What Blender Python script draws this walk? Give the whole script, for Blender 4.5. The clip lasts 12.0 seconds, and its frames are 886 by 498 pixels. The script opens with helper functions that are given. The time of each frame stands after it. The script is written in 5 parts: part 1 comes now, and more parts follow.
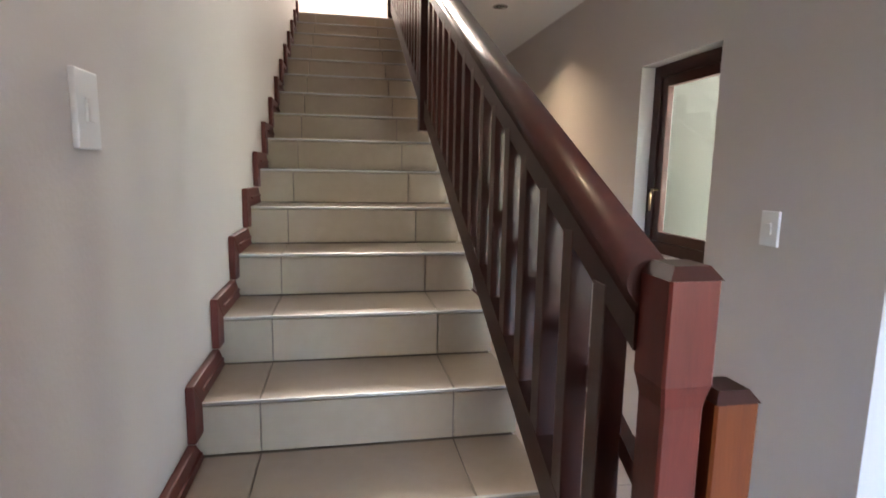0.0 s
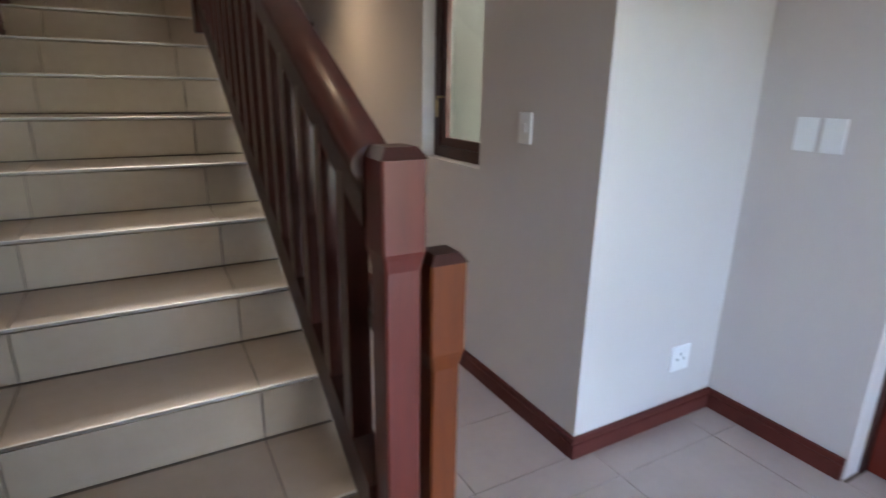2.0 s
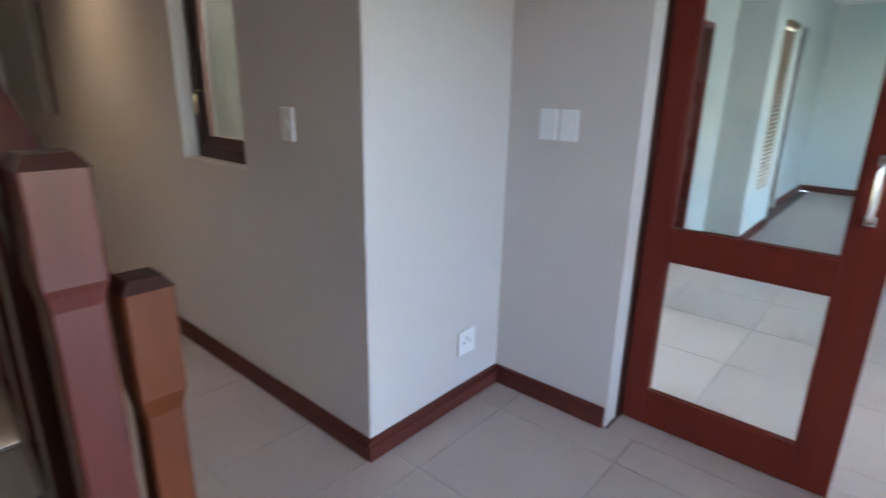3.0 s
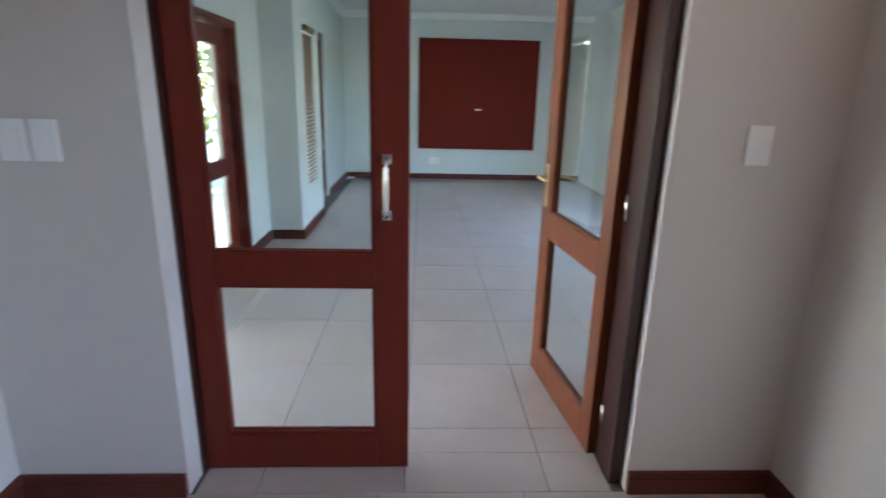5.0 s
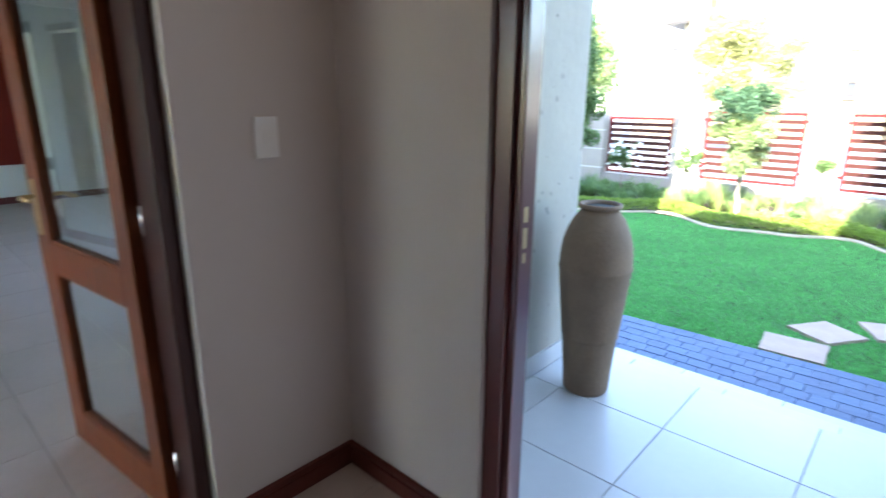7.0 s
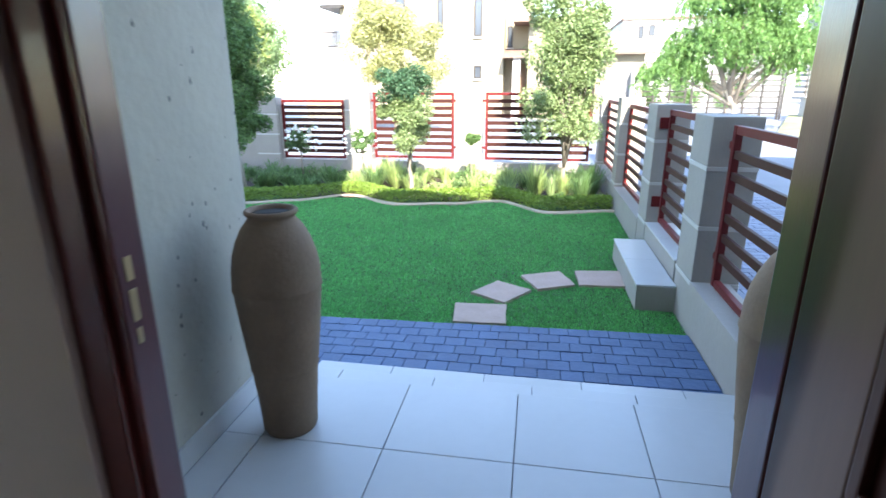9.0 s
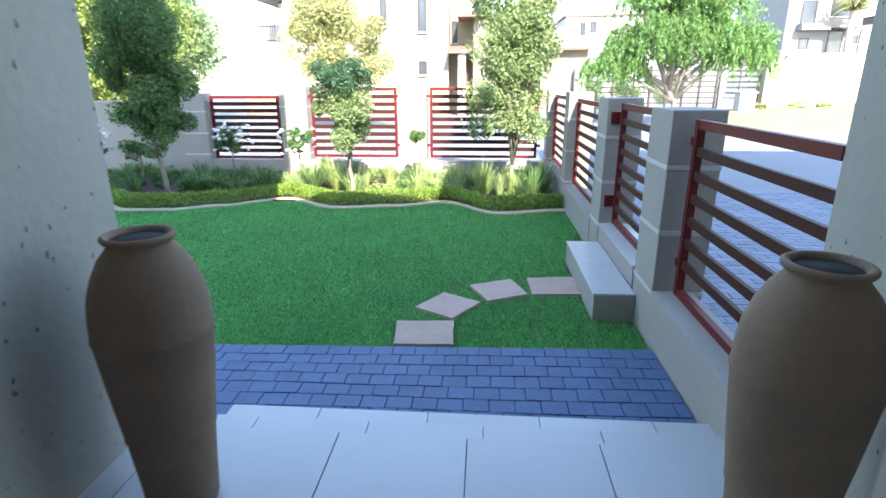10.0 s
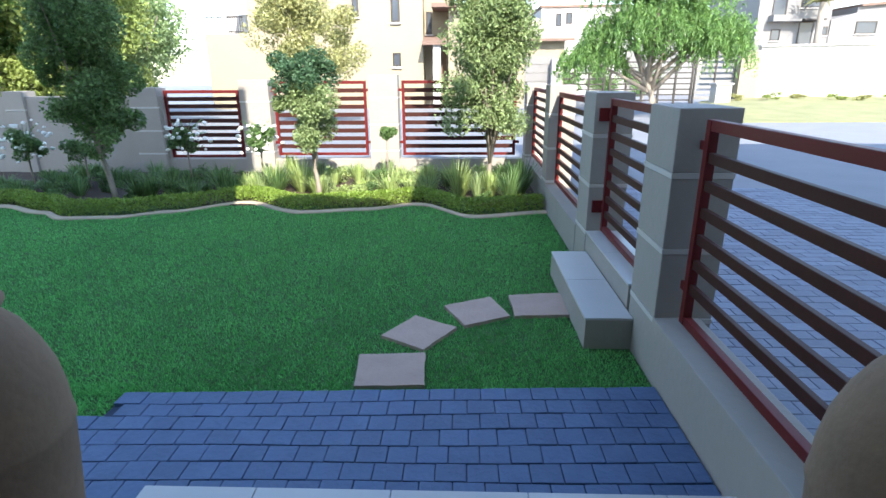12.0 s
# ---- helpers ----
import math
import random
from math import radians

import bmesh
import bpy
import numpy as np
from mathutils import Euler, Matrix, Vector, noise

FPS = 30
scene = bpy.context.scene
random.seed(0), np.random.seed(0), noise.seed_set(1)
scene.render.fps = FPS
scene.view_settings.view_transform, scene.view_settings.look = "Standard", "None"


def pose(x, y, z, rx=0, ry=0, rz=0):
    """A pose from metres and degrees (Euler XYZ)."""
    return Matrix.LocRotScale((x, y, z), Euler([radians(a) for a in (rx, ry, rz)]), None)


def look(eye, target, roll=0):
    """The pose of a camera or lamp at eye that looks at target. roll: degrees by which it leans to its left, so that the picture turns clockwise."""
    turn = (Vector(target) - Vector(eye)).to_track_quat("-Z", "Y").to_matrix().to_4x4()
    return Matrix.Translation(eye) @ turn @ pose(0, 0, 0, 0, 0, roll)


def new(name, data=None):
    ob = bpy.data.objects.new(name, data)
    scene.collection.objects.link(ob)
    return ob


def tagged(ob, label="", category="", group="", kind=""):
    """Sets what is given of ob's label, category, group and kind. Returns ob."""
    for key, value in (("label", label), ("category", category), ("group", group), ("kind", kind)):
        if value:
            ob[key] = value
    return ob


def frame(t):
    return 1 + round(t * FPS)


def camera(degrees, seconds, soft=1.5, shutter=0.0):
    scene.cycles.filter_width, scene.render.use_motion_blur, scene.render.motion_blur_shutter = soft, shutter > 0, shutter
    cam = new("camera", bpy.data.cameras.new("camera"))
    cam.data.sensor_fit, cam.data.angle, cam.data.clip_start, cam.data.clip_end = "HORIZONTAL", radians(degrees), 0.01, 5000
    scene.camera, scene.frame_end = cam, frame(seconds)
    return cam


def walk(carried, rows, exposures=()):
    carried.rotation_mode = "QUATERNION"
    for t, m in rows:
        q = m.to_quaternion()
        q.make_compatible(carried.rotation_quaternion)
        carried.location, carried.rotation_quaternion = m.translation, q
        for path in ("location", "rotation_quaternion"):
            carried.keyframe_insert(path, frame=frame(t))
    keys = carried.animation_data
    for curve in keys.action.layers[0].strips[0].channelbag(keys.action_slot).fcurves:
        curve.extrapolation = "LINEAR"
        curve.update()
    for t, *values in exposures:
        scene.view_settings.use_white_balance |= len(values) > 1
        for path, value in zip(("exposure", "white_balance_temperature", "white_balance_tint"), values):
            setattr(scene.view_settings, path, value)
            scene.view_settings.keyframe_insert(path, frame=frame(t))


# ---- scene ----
UNIT = 1.15      # metres to one unit of the plan that the numbers below are drawn in
cam = camera(79.2, 12.0, shutter=0.5)
PATH = [
    (0, (-0.111, -0.151, 1.373), (0.254, 1.794, 1.084), 1.0),
    (0.5, (-0.105, -0.159, 1.358), (0.357, 1.746, 0.96), 1.2),
    (1, (-0.078, -0.173, 1.338), (0.469, 1.688, 0.852), 1.2),
    (1.5, (-0.036, -0.218, 1.34), (0.665, 1.572, 0.788), 1.0),
    (2, (0.014, -0.276, 1.335), (0.943, 1.401, 0.765), 1.0),
    (2.5, (0.101, -0.336, 1.342), (1.265, 1.184, 0.764), 0.9),
    (3, (0.192, -0.305, 1.334), (1.635, 0.954, 0.758), 1.1),
    (3.5, (0.272, -0.284, 1.299), (1.969, 0.623, 0.752), 2.2),
    (5.5, (0.553, -0.367, 1.365), (2.42, -0.81, 0.803), 1.1),
    (6, (0.591, -0.381, 1.356), (2.323, -1.216, 0.804), 1.1),
    (6.5, (0.634, -0.436, 1.338), (2.163, -1.603, 0.792), 0.7),
    (7, (0.629, -0.523, 1.335), (1.928, -1.948, 0.804), 0.5),
    (7.5, (0.661, -0.601, 1.332), (1.697, -2.227, 0.801), -0.2),
    (7.7, (0.692, -0.641, 1.345), (1.601, -2.338, 0.801), -0.1),
    (9.3, (0.755, -1.076, 1.322), (1.012, -2.971, 0.737), -0.2),
    (9.5, (0.753, -1.166, 1.309), (0.976, -3.065, 0.724), -0.2),
    (10, (0.738, -1.36, 1.304), (0.883, -3.263, 0.708), -0.2),
    (10.5, (0.715, -1.553, 1.301), (0.821, -3.456, 0.696), -0.4),
    (11, (0.712, -1.71, 1.293), (0.802, -3.611, 0.678), -0.5),
    (11.5, (0.717, -1.793, 1.301), (0.792, -3.692, 0.677), -0.3),
    (12, (0.718, -1.841, 1.309), (0.784, -3.741, 0.687), -0.4),
]
EXPOSURES = [(0.0, 5.9), (0.5, 5.8), (1.0, 5.65), (1.5, 5.5), (2.0, 5.38), (2.5, 5.25), (3.5, 5.02), (5.5, 4.7), (6.0, 4.6), (6.5, 4.35), (7.0, 4.05), (7.7, 3.7), (9.3, 3.0), (10.5, 2.7), (12.0, 2.25)]
walk(cam, [(t, look(Vector(eye) * UNIT, Vector(target) * UNIT, roll)) for t, eye, target, roll in PATH], EXPOSURES)

# ---- world, sun and large lights ----
SUN_EL, SUN_AZ = radians(38), radians(15)      # azimuth: from +y towards -x
world = bpy.data.worlds.new("world")
scene.world = world
world.use_nodes = True
_n = world.node_tree.nodes
_sky = _n.new("ShaderNodeTexSky")
_sky.sky_type = "NISHITA"
_sky.sun_disc = False
_sky.sun_elevation = SUN_EL
_sky.sun_rotation = -SUN_AZ
_sky.air_density = 1.0
_sky.dust_density = 0.6
world.node_tree.links.new(_sky.outputs[0], _n["Background"].inputs[0])
_n["Background"].inputs[1].default_value = 0.15

sun = new("sun", bpy.data.lights.new("sun", "SUN"))
sun.data.energy, sun.data.angle, sun.data.color = 3.0, radians(0.5), (1.0, 0.93, 0.82)
_d = Vector((-math.sin(SUN_AZ) * math.cos(SUN_EL), math.cos(SUN_AZ) * math.cos(SUN_EL), math.sin(SUN_EL)))
sun.matrix_world = look((0, 0, 20), Vector((0, 0, 20)) - _d)


def area_lamp(name, eye, target, sx, sy, watts, color=(0.80, 0.92, 1.0)):
    """An area lamp for daylight at an opening; the landing and lounge front lamps are added fill."""
    lamp = new(name, bpy.data.lights.new(name, "AREA"))
    lamp.data.shape, lamp.data.size, lamp.data.size_y = "RECTANGLE", sx * UNIT, sy * UNIT
    lamp.data.energy, lamp.data.color = watts * UNIT ** 2, color
    lamp.matrix_world = look(Vector(eye) * UNIT, Vector(target) * UNIT)
    return lamp


# added fill for the lounge, in an opening that is never seen
area_lamp("fill_lounge_front", (5.5, -3.08, 1.3), (5.5, 0, 1.0), 2.1, 1.7, 0.56, (0.66, 0.86, 1.0))
area_lamp("daylight_entrance", (0.90, -1.62, 1.05), (0.95, 0, 0.9), 0.90, 1.9, 0.31, (0.97, 0.95, 1.0))
area_lamp("daylight_lounge_door", (2.95, 1.16, 1.05), (2.95, -1, 0.95), 1.0, 1.9, 0.032, (0.66, 0.86, 1.0))
# no opening here: a lamp added to brighten landing and stair
area_lamp("fill_landing", (-0.1, 7.35, 4.2), (-0.1, 4, 3.0), 1.2, 1.2, 9.0, (1.0, 0.88, 0.78))
area_lamp("daylight_passage", (1.9, 2.0, 1.45), (1.0, 2.0, 1.3), 0.5, 0.8, 0.6, (0.96, 0.98, 0.88))


def downlight(x, y, z, watts):
    lamp = new("downlight_bulb", bpy.data.lights.new("downlight_bulb", "SPOT"))
    lamp.data.energy, lamp.data.color = watts * UNIT ** 2, (1.0, 0.76, 0.50)
    lamp.data.spot_size, lamp.data.spot_blend, lamp.data.shadow_soft_size = radians(120), 1.0, 0.06
    lamp.location = Vector((x, y, z - 0.03)) * UNIT


DOWNLIGHTS = [(0.85, 3.2, 2.38, 1.0), (0.3, 0.35, 2.62, 0.3), (1.5, -1.1, 2.62, 0.5)]
for _p in DOWNLIGHTS:
    downlight(*_p)


# ---- materials ----
def material(name, color, rough=0.6, metal=0.0, vary=0.0, scale=6.0, bump=0.0, bump_scale=60.0, color2=None, stretch=(1, 1, 1),
             rand=0.0, coat=0.0, spec=0.5, island=0.0, detail=6.0, rough_vary=0.0):
    """A procedural surface: two scales of colour variation, fine relief, and variation from piece to piece."""
    m = bpy.data.materials.new(name)
    m.use_nodes = True
    nt = m.node_tree
    n, l = nt.nodes, nt.links
    p = n["Principled BSDF"]
    p.inputs["Roughness"].default_value = rough
    p.inputs["Metallic"].default_value = metal
    p.inputs["Specular IOR Level"].default_value = spec
    p.inputs["Coat Weight"].default_value = coat
    p.inputs["Coat Roughness"].default_value = 0.12
    co = n.new("ShaderNodeTexCoord")
    mp = n.new("ShaderNodeMapping")
    mp.inputs["Scale"].default_value = stretch
    l.new(co.outputs["Object"], mp.inputs["Vector"])
    c2 = color2 or tuple(max(0.0, c * (1 - vary)) for c in color)
    big = n.new("ShaderNodeTexNoise")
    big.inputs["Scale"].default_value, big.inputs["Detail"].default_value = scale, detail
    l.new(mp.outputs[0], big.inputs["Vector"])
    fine = n.new("ShaderNodeTexNoise")
    fine.inputs["Scale"].default_value, fine.inputs["Detail"].default_value = scale * 9, 4
    l.new(mp.outputs[0], fine.inputs["Vector"])
    add = n.new("ShaderNodeMath")
    add.operation = "MULTIPLY_ADD"
    l.new(fine.outputs[0], add.inputs[0])
    add.inputs[1].default_value = 0.4
    l.new(big.outputs[0], add.inputs[2])
    ramp = n.new("ShaderNodeMapRange")
    ramp.inputs[1].default_value, ramp.inputs[2].default_value = 0.3, 1.1
    l.new(add.outputs[0], ramp.inputs[0])
    mix = n.new("ShaderNodeMix")
    mix.data_type = "RGBA"
    mix.inputs[6].default_value, mix.inputs[7].default_value = (*color, 1), (*c2, 1)
    l.new(ramp.outputs[0], mix.inputs[0])
    out = mix.outputs[2]
    if rand or island:
        src = n.new("ShaderNodeObjectInfo").outputs["Random"] if rand else n.new("ShaderNodeNewGeometry").outputs["Random Per Island"]
        amount = rand or island
        mr = n.new("ShaderNodeMapRange")
        mr.inputs[3].default_value, mr.inputs[4].default_value = 1 - amount, 1 + amount
        l.new(src, mr.inputs[0])
        mul = n.new("ShaderNodeVectorMath")
        mul.operation = "SCALE"
        l.new(out, mul.inputs[0])
        l.new(mr.outputs[0], mul.inputs["Scale"])
        out = mul.outputs[0]
    l.new(out, p.inputs["Base Color"])
    if rough_vary:
        rr = n.new("ShaderNodeMapRange")
        rr.inputs[3].default_value, rr.inputs[4].default_value = rough - rough_vary, rough + rough_vary
        l.new(big.outputs[0], rr.inputs[0])
        l.new(rr.outputs[0], p.inputs["Roughness"])
    if bump:
        bn = n.new("ShaderNodeTexNoise")
        bn.inputs["Scale"].default_value, bn.inputs["Detail"].default_value = bump_scale, 5
        l.new(mp.outputs[0], bn.inputs["Vector"])
        b = n.new("ShaderNodeBump")
        b.inputs["Strength"].default_value, b.inputs["Distance"].default_value = bump, 0.01
        l.new(bn.outputs[0], b.inputs["Height"])
        l.new(b.outputs[0], p.inputs["Normal"])
    return m


def leaf_material(name, color, color2, amount=0.35):
    m = material(name, color, 0.45, color2=color2, scale=1.5, island=amount, spec=0.4)
    nt = m.node_tree
    p = nt.nodes["Principled BSDF"]
    tr = nt.nodes.new("ShaderNodeBsdfTranslucent")
    src = p.inputs["Base Color"].links[0].from_socket
    nt.links.new(src, tr.inputs[0])
    mx = nt.nodes.new("ShaderNodeMixShader")
    mx.inputs[0].default_value = 0.35
    nt.links.new(p.outputs[0], mx.inputs[1])
    nt.links.new(tr.outputs[0], mx.inputs[2])
    nt.links.new(mx.outputs[0], nt.nodes["Material Output"].inputs[0])
    return m


def glass_material(name, tint=(0.9, 0.95, 0.95)):
    m = bpy.data.materials.new(name)
    m.use_nodes = True
    p = m.node_tree.nodes["Principled BSDF"]
    p.inputs["Base Color"].default_value = (*tint, 1)
    p.inputs["Roughness"].default_value = 0.0
    p.inputs["IOR"].default_value = 1.45
    p.inputs["Transmission Weight"].default_value = 1.0
    return m


M_WALL = material("hall_plaster", (0.582, 0.53, 0.503), 0.7, vary=0.05, scale=1.2, bump=0.08, bump_scale=90)
M_ROOM = material("lounge_plaster", (0.62, 0.66, 0.64), 0.7, vary=0.04, scale=1.2, bump=0.08, bump_scale=90)
M_CEIL = material("ceiling_paint", (0.80, 0.79, 0.77), 0.8, vary=0.03, scale=2)
M_PORCH = material("porch_plaster", (0.39, 0.365, 0.31), 0.8, color2=(0.32, 0.30, 0.255), scale=2.2, bump=0.35, bump_scale=22)
M_WOOD = material("mahogany_stain", (0.064, 0.013, 0.009), 0.34, color2=(0.036, 0.009, 0.006), scale=3, stretch=(9, 9, 0.9), bump=0.05, bump_scale=40, coat=0.18, rand=0.12)
M_WOODDK = material("dark_stain_wood", (0.050, 0.012, 0.009), 0.42, color2=(0.026, 0.008, 0.006), scale=3, stretch=(9, 9, 0.9), bump=0.05, bump_scale=40, coat=0.05, spec=0.3, rand=0.1)
M_WOODRED = material("red_mahogany", (0.145, 0.025, 0.017), 0.35, color2=(0.070, 0.014, 0.010), scale=3, stretch=(10, 10, 0.9), bump=0.06, bump_scale=40, coat=0.08, spec=0.35)
M_WOODDR = material("door_mahogany", (0.150, 0.018, 0.009), 0.45, color2=(0.100, 0.012, 0.007), scale=2, stretch=(8, 8, 0.9), coat=0.06, spec=0.3)
M_WOODORG = material("orange_oak", (0.170, 0.040, 0.009), 0.42, color2=(0.085, 0.020, 0.006), scale=3, stretch=(10, 10, 0.9), bump=0.06, bump_scale=40, coat=0.05, spec=0.3)
M_FRAME = material("wine_stained_frame", (0.120, 0.024, 0.024), 0.30, color2=(0.070, 0.015, 0.016), scale=3, stretch=(9, 9, 0.9), bump=0.04, bump_scale=40, coat=0.4)
M_BOARD = material("panel_board_stain", (0.140, 0.014, 0.007), 0.6, color2=(0.110, 0.011, 0.006), scale=1.5, spec=0.12)
M_BLIND = material("blind_wood", (0.17, 0.10, 0.06), 0.5, color2=(0.11, 0.065, 0.038), scale=4, stretch=(1, 9, 9), rand=0.12)
M_DRIVE = material("drive_paver", (0.165, 0.190, 0.250), 0.7, color2=(0.125, 0.145, 0.195), scale=5, bump=0.4, bump_scale=30, island=0.15)
M_SKIRT = material("skirting_stain", (0.125, 0.024, 0.017), 0.55, color2=(0.060, 0.014, 0.010), scale=4, bump=0.05, spec=0.3)
M_TILE = material("floor_tile", (0.46, 0.382, 0.345), 0.28, color2=(0.37, 0.302, 0.270), scale=2.4, rand=0.03)
M_TILEST = material("stair_tile", (0.35, 0.283, 0.225), 0.48, color2=(0.26, 0.203, 0.155), scale=2.6, rand=0.04)
M_GROUT = material("grout", (0.16, 0.13, 0.11), 0.9, vary=0.2, scale=30)
M_GROUTP = material("porch_grout", (0.22, 0.22, 0.23), 0.9, vary=0.2, scale=30)
M_METAL = material("satin_aluminium", (0.40, 0.39, 0.38), 0.48, metal=1.0, vary=0.1, scale=20)
M_CHROME = material("brushed_steel", (0.70, 0.69, 0.67), 0.18, metal=1.0)
M_BRASS = material("brass", (0.50, 0.37, 0.21), 0.35, metal=1.0)
M_PLASTIC = material("white_plastic", (0.78, 0.77, 0.76), 0.35)
M_GLASS = glass_material("clear_glass")
M_JAR = material("stoneware", (0.240, 0.160, 0.102), 0.85, color2=(0.155, 0.102, 0.066), scale=5, bump=0.25, bump_scale=45)
# shade inside the jars, put into a near-black colour
M_JARIN = material("jar_inside_shade", (0.022, 0.017, 0.013), 0.95)
M_PTILE = material("porch_tile", (0.50, 0.50, 0.49), 0.30, color2=(0.44, 0.44, 0.43), scale=2.2, rand=0.03)
M_PAVER = material("blue_grey_paver", (0.076, 0.132, 0.240), 0.62, color2=(0.054, 0.094, 0.186), scale=7, bump=0.5, bump_scale=35, rand=0.08)
M_SAND = material("paver_joint", (0.028, 0.046, 0.084), 0.95, vary=0.3, scale=40)
M_STONE = material("pink_flagstone", (0.45, 0.325, 0.265), 0.85, color2=(0.35, 0.25, 0.20), scale=6, bump=0.3, bump_scale=40, rand=0.06)
M_GWALL = material("grey_garden_plaster", (0.325, 0.30, 0.27), 0.8, color2=(0.275, 0.25, 0.22), scale=2.5, bump=0.25, bump_scale=30)
M_GBAND = material("pale_band_plaster", (0.50, 0.48, 0.45), 0.8, vary=0.1, scale=4)
M_FENCE = material("fence_red_oxide", (0.115, 0.010, 0.011), 0.5, color2=(0.105, 0.011, 0.011), scale=5, bump=0.05, spec=0.25)
M_SLAT = material("fence_slat_brown", (0.055, 0.016, 0.012), 0.55, color2=(0.036, 0.011, 0.009), scale=5, bump=0.05, spec=0.2)
M_SOIL = material("soil", (0.075, 0.05, 0.033), 0.95, color2=(0.04, 0.028, 0.02), scale=9, bump=0.8, bump_scale=30)
M_LAWN = material("lawn_ground", (0.040, 0.115, 0.024), 0.9, color2=(0.024, 0.072, 0.014), scale=8, bump=0.6, bump_scale=60)
M_GRASS = leaf_material("grass_blade", (0.185, 0.590, 0.160), (0.100, 0.380, 0.098), 0.35)
M_HEDGE = leaf_material("hedge_leaf", (0.300, 0.420, 0.075), (0.150, 0.240, 0.040), 0.4)
M_GRASS.node_tree.nodes["Noise Texture"].inputs["Scale"].default_value = 2.2
M_LEAF = leaf_material("tree_leaf", (0.170, 0.270, 0.095), (0.080, 0.160, 0.055), 0.4)
M_LEAFL = leaf_material("pale_leaf", (0.310, 0.390, 0.180), (0.160, 0.235, 0.090), 0.4)
M_LEAFD = leaf_material("dark_blue_green_leaf", (0.085, 0.165, 0.085), (0.045, 0.105, 0.050), 0.4)
M_LEAFB = leaf_material("bright_leaf", (0.170, 0.300, 0.085), (0.095, 0.190, 0.050), 0.35)
M_LEAFY = leaf_material("yellow_green_leaf", (0.300, 0.360, 0.100), (0.150, 0.210, 0.055), 0.35)
# distance haze is put into this paler leaf colour
M_LEAFH = leaf_material("haze_tinted_leaf", (0.300, 0.400, 0.190), (0.170, 0.260, 0.110), 0.35)
# pale bed green, brightened further to put sunlight into the colour
M_LEAFP = leaf_material("bed_leaf_sun_tint", (0.430, 0.520, 0.200), (0.250, 0.340, 0.110), 0.35)
M_LEAFC = leaf_material("cream_leaf", (0.400, 0.400, 0.180), (0.240, 0.250, 0.090), 0.35)
M_VERGE = material("dry_verge", (0.27, 0.26, 0.14), 0.95, color2=(0.13, 0.15, 0.06), scale=1.1, bump=0.8)
M_BARK = material("pale_bark", (0.30, 0.26, 0.21), 0.9, color2=(0.20, 0.17, 0.14), scale=8, bump=0.5)
M_PETAL = material("white_petal", (0.80, 0.80, 0.76), 0.6)
M_KERB = material("bed_kerb", (0.46, 0.37, 0.27), 0.85, vary=0.2, scale=8, bump=0.3)
M_ROAD = material("street_paving", (0.19, 0.20, 0.225), 0.8, color2=(0.15, 0.16, 0.18), scale=1.5, bump=0.4, bump_scale=25)
M_HOUSE = material("neighbour_plaster", (0.30, 0.255, 0.180), 0.85, vary=0.08, scale=0.6)
M_HOUSE2 = material("neighbour_plaster_white", (0.46, 0.445, 0.43), 0.85, vary=0.08, scale=0.6)
# plain grey paint; on the hill house it puts shade into the walls
M_HOUSE3 = material("grey_paint_and_house_shade", (0.21, 0.205, 0.20), 0.85, vary=0.12, scale=0.5)
M_PALEROOF = material("pale_roof_tile", (0.30, 0.26, 0.21), 0.8, vary=0.2, scale=5, bump=0.4)
M_ROOF = material("roof_tile", (0.20, 0.13, 0.10), 0.8, vary=0.25, scale=4, bump=0.4)
M_FARDOOR = material("weathered_teak", (0.24, 0.145, 0.085), 0.6, vary=0.3, scale=3)
M_DARK = material("dark_frame", (0.03, 0.025, 0.022), 0.5)
M_PANE = material("far_window_pane", (0.06, 0.07, 0.085), 0.15, spec=0.4)



